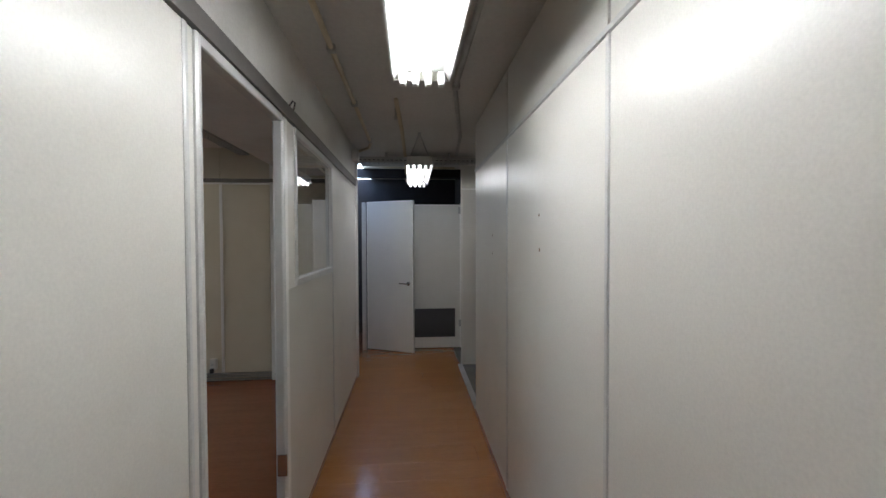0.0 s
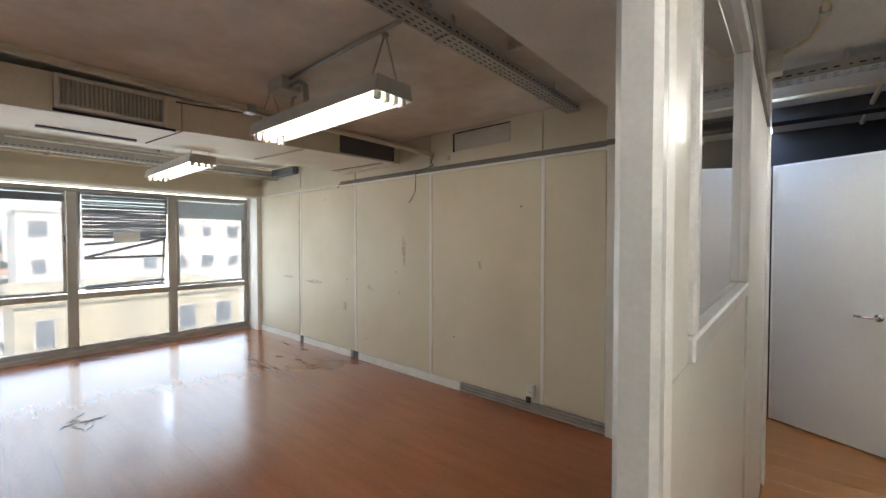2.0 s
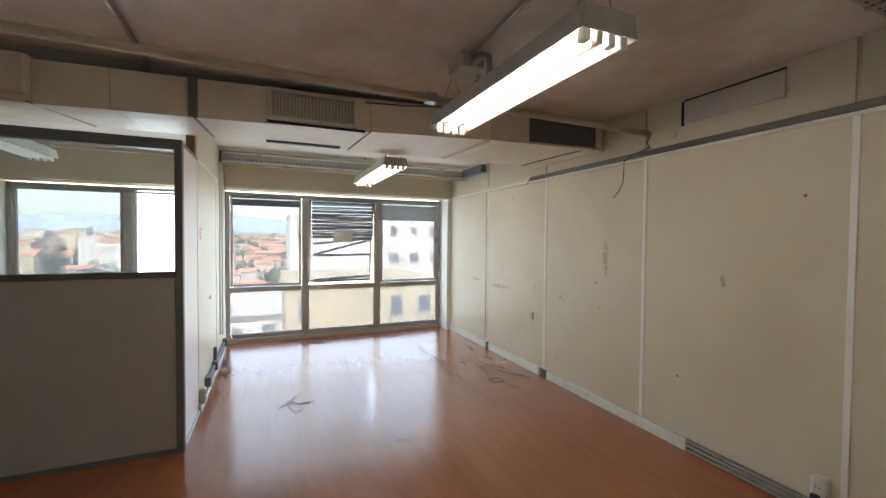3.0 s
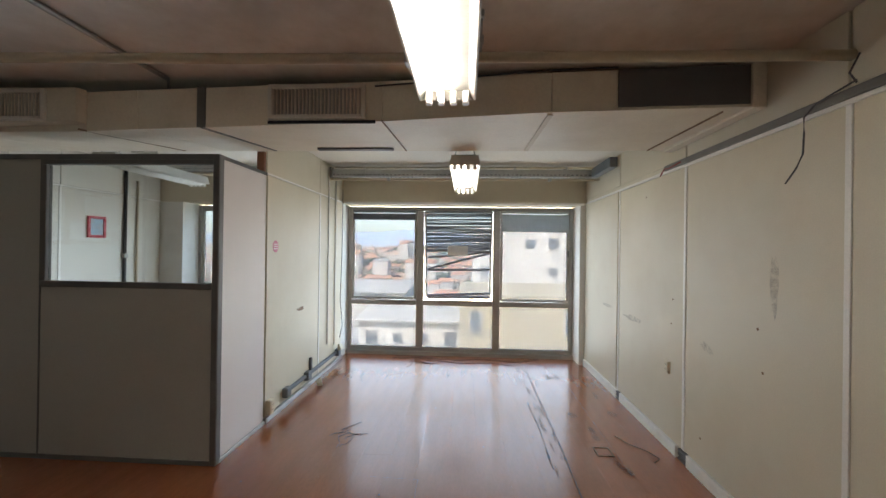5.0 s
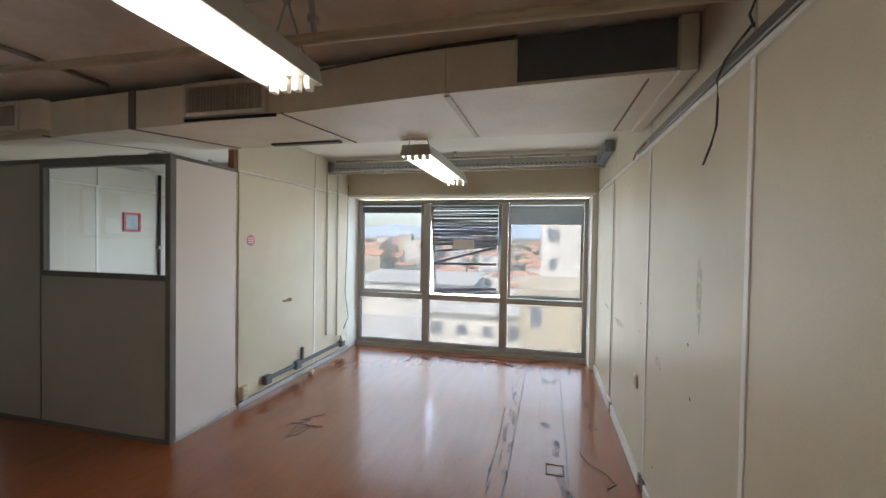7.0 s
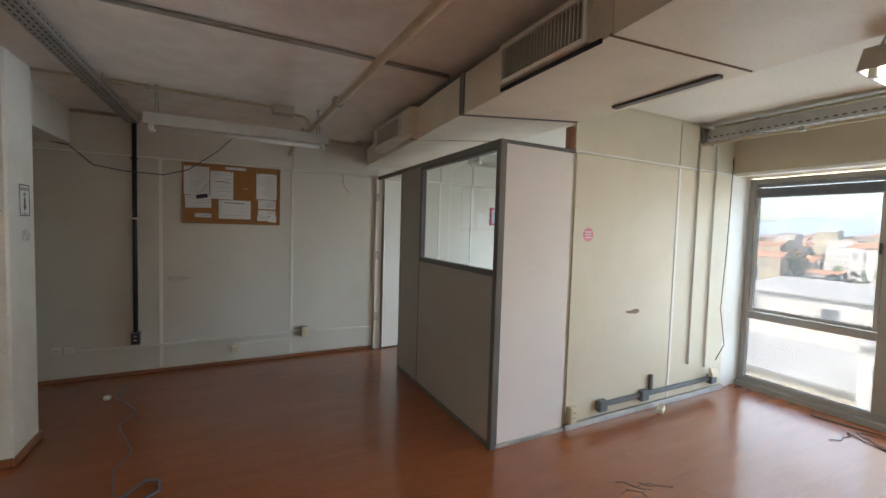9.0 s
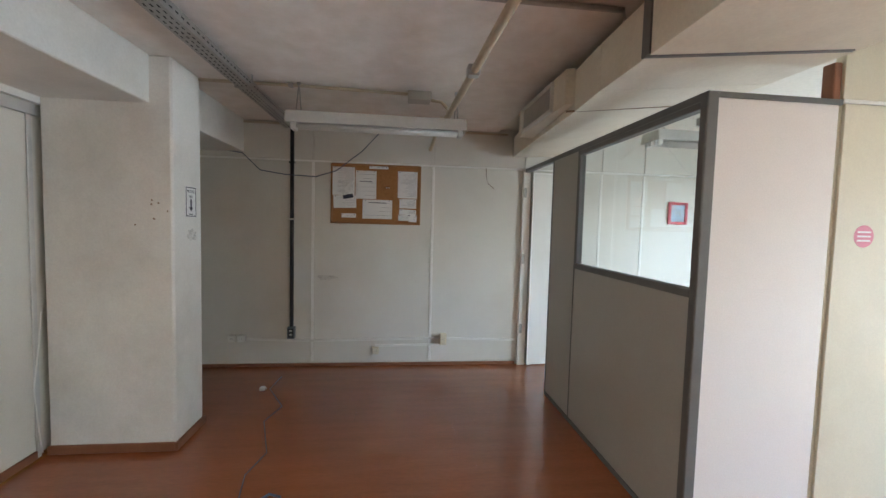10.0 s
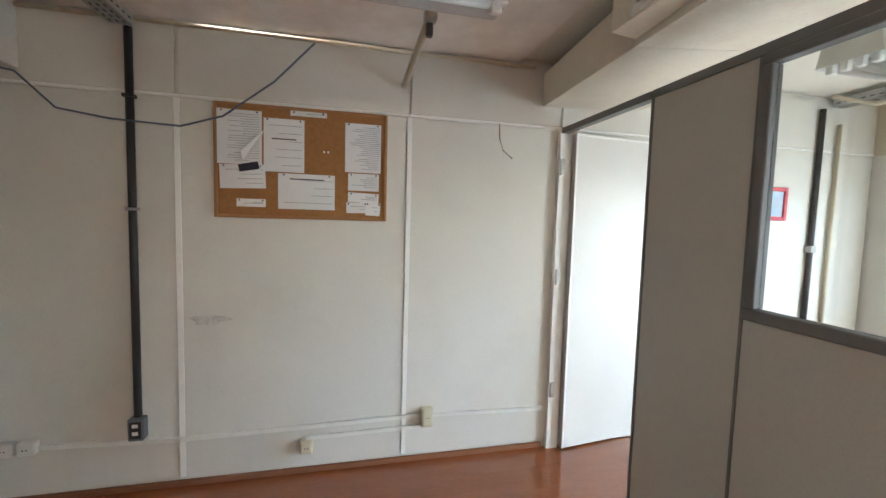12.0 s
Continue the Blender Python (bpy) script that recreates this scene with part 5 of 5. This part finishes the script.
def open_joint(pts, w, seed, label):
    """A gap between boards, ragged and filled with dirt."""
    rnd = random.Random(seed)
    bm = bmesh.new()
    prev = None
    for (xa, ya), (xb, yb) in zip(pts, pts[1:]):
        n = max(2, int(math.hypot(xb - xa, yb - ya) / 0.04))
        d = Vector((ya - yb, xb - xa, 0)).normalized()
        for k in range(n + 1):
            c = Vector((xa + (xb - xa) * k / n, ya + (yb - ya) * k / n, 0.0042)) + d * rnd.uniform(-0.003, 0.003)
            q = w * rnd.uniform(0.25, 1.0) * (3.0 if rnd.random() < 0.10 else 1.0)
            cur = (bm.verts.new(c - d * q), bm.verts.new(c + d * q * rnd.uniform(0.3, 1.2)))
            if prev:
                bm.faces.new((prev[0], cur[0], cur[1], prev[1]))
            prev = cur
    return thing("floor_gap", bm, CABLE, label, "floor gap")


open_joint([(-6.25, 4.10), (-5.0, 4.085), (-3.75, 4.07), (-3.2, 4.05)], 0.0045, 1, "dark dirty gap between swollen floor boards")
open_joint([(-4.75, 3.955), (-4.1, 3.965), (-3.55, 3.95)], 0.004, 2, "second ragged gap beside the first")
open_joint([(-5.6, 4.47), (-4.3, 4.455), (-3.5, 4.45)], 0.0025, 3, "thin dark gap near the long wall")
open_joint([(-3.37, 2.72), (-3.355, 3.05), (-2.95, 3.06)], 0.0018, 4, "open joint round a lifted board")
open_joint([(-3.0, 3.06), (-2.98, 3.28)], 0.0018, 5, "open joint at a board end")
smudge("floor_crumb", "z", (-0.35, 2.3, 0.004), 0.12, 0.05, "small brown scrap on the floor", 180, SCUFF)


# ---- outside: falling town, houses, hills ----
GROUND = -16.0
ASPH = worn("far_ground", (0.13, 0.13, 0.10), (0.24, 0.21, 0.17), 0.9, 0.8, 0.02, 0.6, 0.0, jitter=0)
# Both hill colours are shifted towards pale blue-grey to imitate air haze.
HILL = worn("wooded_hill_haze_tint", (0.13, 0.18, 0.17), (0.22, 0.23, 0.22), 0.95, 0.9, 0.02, 0.2, 0.0, jitter=0)
HAZE = worn("far_hill_haze_tint", (0.30, 0.38, 0.46), (0.26, 0.34, 0.42), 0.95, 0.6, 0.003, 0.05, 0.0, jitter=0)
WALLW = worn("white_render", (0.56, 0.53, 0.48), (0.40, 0.37, 0.32), 0.85, 0.6, 0.25, 4.0, 0.0, jitter=0.12)
WALLY = worn("stained_yellow_render", (0.44, 0.37, 0.24), (0.30, 0.26, 0.19), 0.85, 0.8, 0.5, 5.0, 0.0, jitter=0.08)
ROOFM = worn("clay_roof", (0.40, 0.18, 0.10), (0.26, 0.15, 0.10), 0.85, 0.6, 0.5, 6.0, 0.0, jitter=0.15)
ROOFG = worn("fibre_cement_roof", (0.38, 0.37, 0.34), (0.22, 0.21, 0.19), 0.85, 0.8, 0.5, 6.0, 0.0, jitter=0.15)
PANEO = plain("far_window", (0.10, 0.11, 0.12), 0.5)
LEAF = worn("far_foliage", (0.06, 0.10, 0.03), (0.11, 0.14, 0.05), 0.9, 0.7, 0.8, 6, 0.0, jitter=0.2)

bm = bmesh.new()
bmesh.ops.create_grid(bm, x_segments=60, y_segments=60, size=1.0)
for v in bm.verts:
    x, y = -7.5 - (1 - v.co.x) ** 2 * 700, v.co.y * 1600
    far = max(0.0, -x - 150)
    v.co = Vector((x, y, GROUND - min(12, (-x - 7.5) * 0.12) + 30 * min(1, far / 1500) * (0.6 + noise.noise(Vector((x * 0.003, y * 0.004, 1.0))))))
thing("ground", bm, ASPH, "town ground falling away from the building", "ground", kind="structure")


def ridge(name, x, base, height, m, seed, label, deep):
    bm = bmesh.new()
    n = 120
    rows = []
    for i in range(n + 1):
        y = -2400 + 4800 * i / n
        h = height * (0.65 + 0.55 * noise.noise(Vector((y * 0.0016, seed, 0))) + 0.12 * noise.noise(Vector((y * 0.009, seed, 3))))
        rows.append([bm.verts.new(p) for p in ((x + deep, y, base), (x, y, base + h), (x - deep, y, base))])
    for a, b in zip(rows, rows[1:]):
        for k in range(2):
            bm.faces.new((a[k], b[k], b[k + 1], a[k + 1]))
    return thing(name, bm, m, label, "hill", kind="structure", smooth=True)


ridge("backdrop_hill", -1900, -20, 150, HAZE, 4.0, "distant hills with blue haze put into their colour", 500)
ridge("backdrop_hill_near", -900, -24, 55, HILL, 9.0, "wooded hillside dotted with houses", 420)


def house(x, y, z, w, d, h, storeys, cols, wall_m, roof, label, roof_m=ROOFM, name="house"):
    """Front faces +x. Window openings are set into the front as framed boxes."""
    o = holder(name, (x, y, z), label, "building", "town buildings")
    hpart("wall", B(x - d, x, y - w / 2, y + w / 2, z, z + h), wall_m, o)
    if roof == "gable":
        hpart("roof", hexa(bmesh.new(), [(x + 0.4, y - w / 2 - 0.3, z + h), (x - d - 0.4, y - w / 2 - 0.3, z + h), (x - d / 2, y - w / 2 - 0.3, z + h + d * 0.22)],
                           [(x + 0.4, y + w / 2 + 0.3, z + h), (x - d - 0.4, y + w / 2 + 0.3, z + h), (x - d / 2, y + w / 2 + 0.3, z + h + d * 0.22)]), roof_m, o)
    elif roof == "shed":
        hpart("roof", hexa(bmesh.new(), [(x + 0.4, y - w / 2 - 0.3, z + h), (x - d, y - w / 2 - 0.3, z + h + 0.8), (x - d, y - w / 2 - 0.3, z + h + 0.95), (x + 0.4, y - w / 2 - 0.3, z + h + 0.15)],
                           [(x + 0.4, y + w / 2 + 0.3, z + h), (x - d, y + w / 2 + 0.3, z + h + 0.8), (x - d, y + w / 2 + 0.3, z + h + 0.95), (x + 0.4, y + w / 2 + 0.3, z + h + 0.15)]), roof_m, o)
    else:
        hpart("parapet", B(x - d - 0.1, x + 0.12, y - w / 2 - 0.1, y + w / 2 + 0.1, z + h, z + h + 0.35), wall_m, o)
    sh, cw = h / storeys, w / cols
    pick = random.Random(int(abs(x * 7 + y * 3)))
    for i in range(storeys):
        for j in range(cols):
            if pick.random() < 0.3:
                continue
            ww, hh = pick.uniform(0.14, 0.24), pick.uniform(0.13, 0.22)
            yc, zc = y - w / 2 + (j + 0.5) * cw, z + (i + 0.55) * sh
            win = hpart("window", B(x - 0.02, x + 0.06, yc - cw * ww - 0.06, yc + cw * ww + 0.06, zc - sh * hh - 0.06, zc + sh * hh + 0.06), WALLW, o)
            part("pane", B(x - o.location.x + 0.061, x - o.location.x + 0.07, yc - cw * ww - o.location.y, yc + cw * ww - o.location.y, zc - sh * hh - o.location.z, zc + sh * hh - o.location.z), PANEO, win)
    return o


house(-24, 7.5, -20, 9, 9, 18.6, 7, 5, WALLY, "flat", "yellow stained render block close by", name="apartment_building")
house(-42, 12.0, -22, 16, 10, 25.5, 9, 7, WALLW, "flat", "cream apartment block with dark windows", name="apartment_building")
house(-34, 1.0, -22, 13, 8, 17.5, 6, 6, WALLW, "shed", "white building with a low grey roof", ROOFG, name="apartment_building")
house(-36, -10.5, -22, 10, 8, 14.0, 5, 5, WALLY, "shed", "yellowish house under a grey sheet roof", ROOFG)
house(-290, -88, -27, 18, 14, 24, 8, 5, WALLW, "flat", "distant white apartment tower", name="apartment_building")
house(-55, -14, -24, 18, 12, 19.5, 5, 5, WALLW, "shed", "pale building with a sheet roof", ROOFG, name="apartment_building")
rnd = random.Random(31)
for k in range(46):
    x = -rnd.uniform(60, 420)
    y = rnd.uniform(-0.95, 0.75) * -x
    w, h = rnd.uniform(8, 18), rnd.uniform(4, 9)
    z = -28 + 20 * max(0.0, (-x - 120) / 300) + (14.0 if x > -120 else 9)
    house(x, y, z - 8, w, rnd.uniform(8, 13), h + 8, rnd.choice((2, 3, 4)), rnd.choice((2, 3, 4)), rnd.choice((WALLW, WALLW, WALLY)), rnd.choice(("gable", "gable", "flat", "shed")),
          rnd.choice(("small pale house on the slope", "white house among trees", "low house with an uneven roof")), rnd.choice((ROOFM, ROOFM, ROOFG)))


def tree(x, y, z, h, seed):
    t = holder("tree", (x, y, z), "leafy green tree between houses", "tree", "town trees")
    r = random.Random(seed)
    bm = bmesh.new()
    tube(bm, [(x, y, z), (x + 0.1, y, z + h * 0.3), (x, y + 0.15, z + h * 0.6)], h * 0.025, 6)
    for k in range(4):
        a = r.uniform(0, 6.28)
        tube(bm, [(x, y, z + h * (0.35 + 0.07 * k)), (x + math.cos(a) * h * 0.22, y + math.sin(a) * h * 0.22, z + h * (0.6 + 0.07 * k))], h * 0.010, 5)
    hpart("trunk", bm, SCUFF, t)
    vs, fs = [], []
    for k in range(420):
        a, b, q = r.uniform(0, 6.28), r.gauss(0, 0.5), r.uniform(0.5, 1.0)
        c = Vector((x + math.cos(a) * math.cos(b) * h * 0.30 * q, y + math.sin(a) * math.cos(b) * h * 0.34 * q, z + h * 0.68 + math.sin(b) * h * 0.42 * q))
        u = Vector((r.uniform(-1, 1), r.uniform(-1, 1), r.uniform(-1, 1))).normalized() * h * 0.055
        w = u.orthogonal().normalized() * h * 0.045
        n = len(vs)
        vs += [tuple(c - u), tuple(c + w), tuple(c + u), tuple(c - w)]
        fs.append((n, n + 1, n + 2, n + 3))
    me = bpy.data.meshes.new("crown")
    me.from_pydata([(a - x, b - y, c - z) for a, b, c in vs], [], fs)
    me.materials.append(LEAF)
    cr = new("crown", me)
    cr.parent = t
    return t


def hillside(count, seed):
    """Far houses and tree clumps, too many and too small to count."""
    r = random.Random(seed)
    walls, roofs, leaves = ([], []), ([], []), ([], [])

    def lift(x, y):
        return -27 + 24 * min(1.0, max(0.0, (-x - 150) / 600)) + 3 * noise.noise(Vector((x * 0.008, y * 0.01, 2.0)))

    for k in range(count):
        x = -90 - 800 * r.random() ** 0.8
        y = r.uniform(-1.0, 0.75) * -x
        w, d, h, z = r.uniform(7, 15), r.uniform(6, 10), r.uniform(4, 9), lift(x, y)
        vs, fs = walls
        n = len(vs)
        vs += [(x + a * d / 2, y + b * w / 2, z + c) for c in (-3, h) for a, b in ((-1, -1), (1, -1), (1, 1), (-1, 1))]
        fs += [(n + i, n + (i + 1) % 4, n + 4 + (i + 1) % 4, n + 4 + i) for i in range(4)]
        vs, fs = roofs
        n = len(vs)
        vs += [(x + a * d * 0.58, y + b * w * 0.54, z + h) for a, b in ((-1, -1), (1, -1), (1, 1), (-1, 1))] + [(x, y - w * 0.54, z + h + 1.8), (x, y + w * 0.54, z + h + 1.8)]
        fs += [(n, n + 4, n + 5, n + 3), (n + 1, n + 2, n + 5, n + 4), (n, n + 1, n + 4), (n + 3, n + 5, n + 2)]
        for j in range(2):
            cx, cy = x + r.uniform(-9, 9), y + r.uniform(-14, 14)
            size = r.uniform(3.0, 6.5)
            vs, fs = leaves
            for q in range(16):
                c = Vector((cx, cy, lift(cx, cy) + size * 0.8)) + Vector((r.gauss(0, 0.45), r.gauss(0, 0.6), r.gauss(0, 0.4))) * size
                u = Vector((r.uniform(-1, 1), r.uniform(-1, 1), r.uniform(-1, 1))).normalized() * size * 0.4
                v = u.orthogonal().normalized() * size * 0.33
                n = len(vs)
                vs += [tuple(c - u), tuple(c + v), tuple(c + u), tuple(c - v)]
                fs.append((n, n + 1, n + 2, n + 3))
    for name, (vs, fs), m, label in (("far_house_walls", walls, WALLW, "pale far houses crowding the hillside"), ("far_roofs", roofs, ROOFM, "clay roofs of the far hillside houses"), ("far_trees", leaves, LEAF, "dark green trees between the far houses")):
        me = bpy.data.meshes.new(name)
        me.from_pydata(vs, [], fs)
        me.materials.append(m)
        tagged(new(name, me), label, "hillside", kind="stuff")


hillside(900, 5)
for k in range(26):
    x = -rnd.uniform(40, 330)
    y = rnd.uniform(-0.95, 0.75) * -x
    tree(x, y, -27 + 20 * max(0.0, (-x - 120) / 300) + (7 if x > -120 else 6), rnd.uniform(9, 16), k)


# ---- floor boards ----
PW, PL = 0.205, 1.38
shared = {}


def plank_mesh(length, width, m):
    key = (round(length, 3), round(width, 3), m.name)
    if key not in shared:
        bm = B(0, key[0], 0, key[1], -0.009, 0.0, bev=0.0)
        bmesh.ops.bevel(bm, geom=[e for e in bm.edges if all(v.co.z > -0.001 for v in e.verts)], offset=0.0004, segments=1, affect="EDGES")
        me = bpy.data.meshes.new("plank")
        bm.to_mesh(me)
        bm.free()
        me.materials.append(m)
        shared[key] = me
    return shared[key]


def lay(x0, x1, y0, y1, m):
    rows = int(round((y1 - y0) / PW))
    w = (y1 - y0) / rows
    for r in range(rows):
        x = x0 - (r * 0.53 % 1.0) * PL
        while x < x1 - 0.01:
            a, b = max(x, x0), min(x + PL, x1)
            if b - a > 0.03:
                p = new("plank", plank_mesh(b - a - 0.0003, w - 0.0003, m))
                p.parent = floor
                p.location = (a, y0 + r * w, 0)
            x += PL


lay(-6.40, 0.05, YB, YR, FLOORM)
lay(0.05, 1.284, Y0, 7.0, FLOORC)
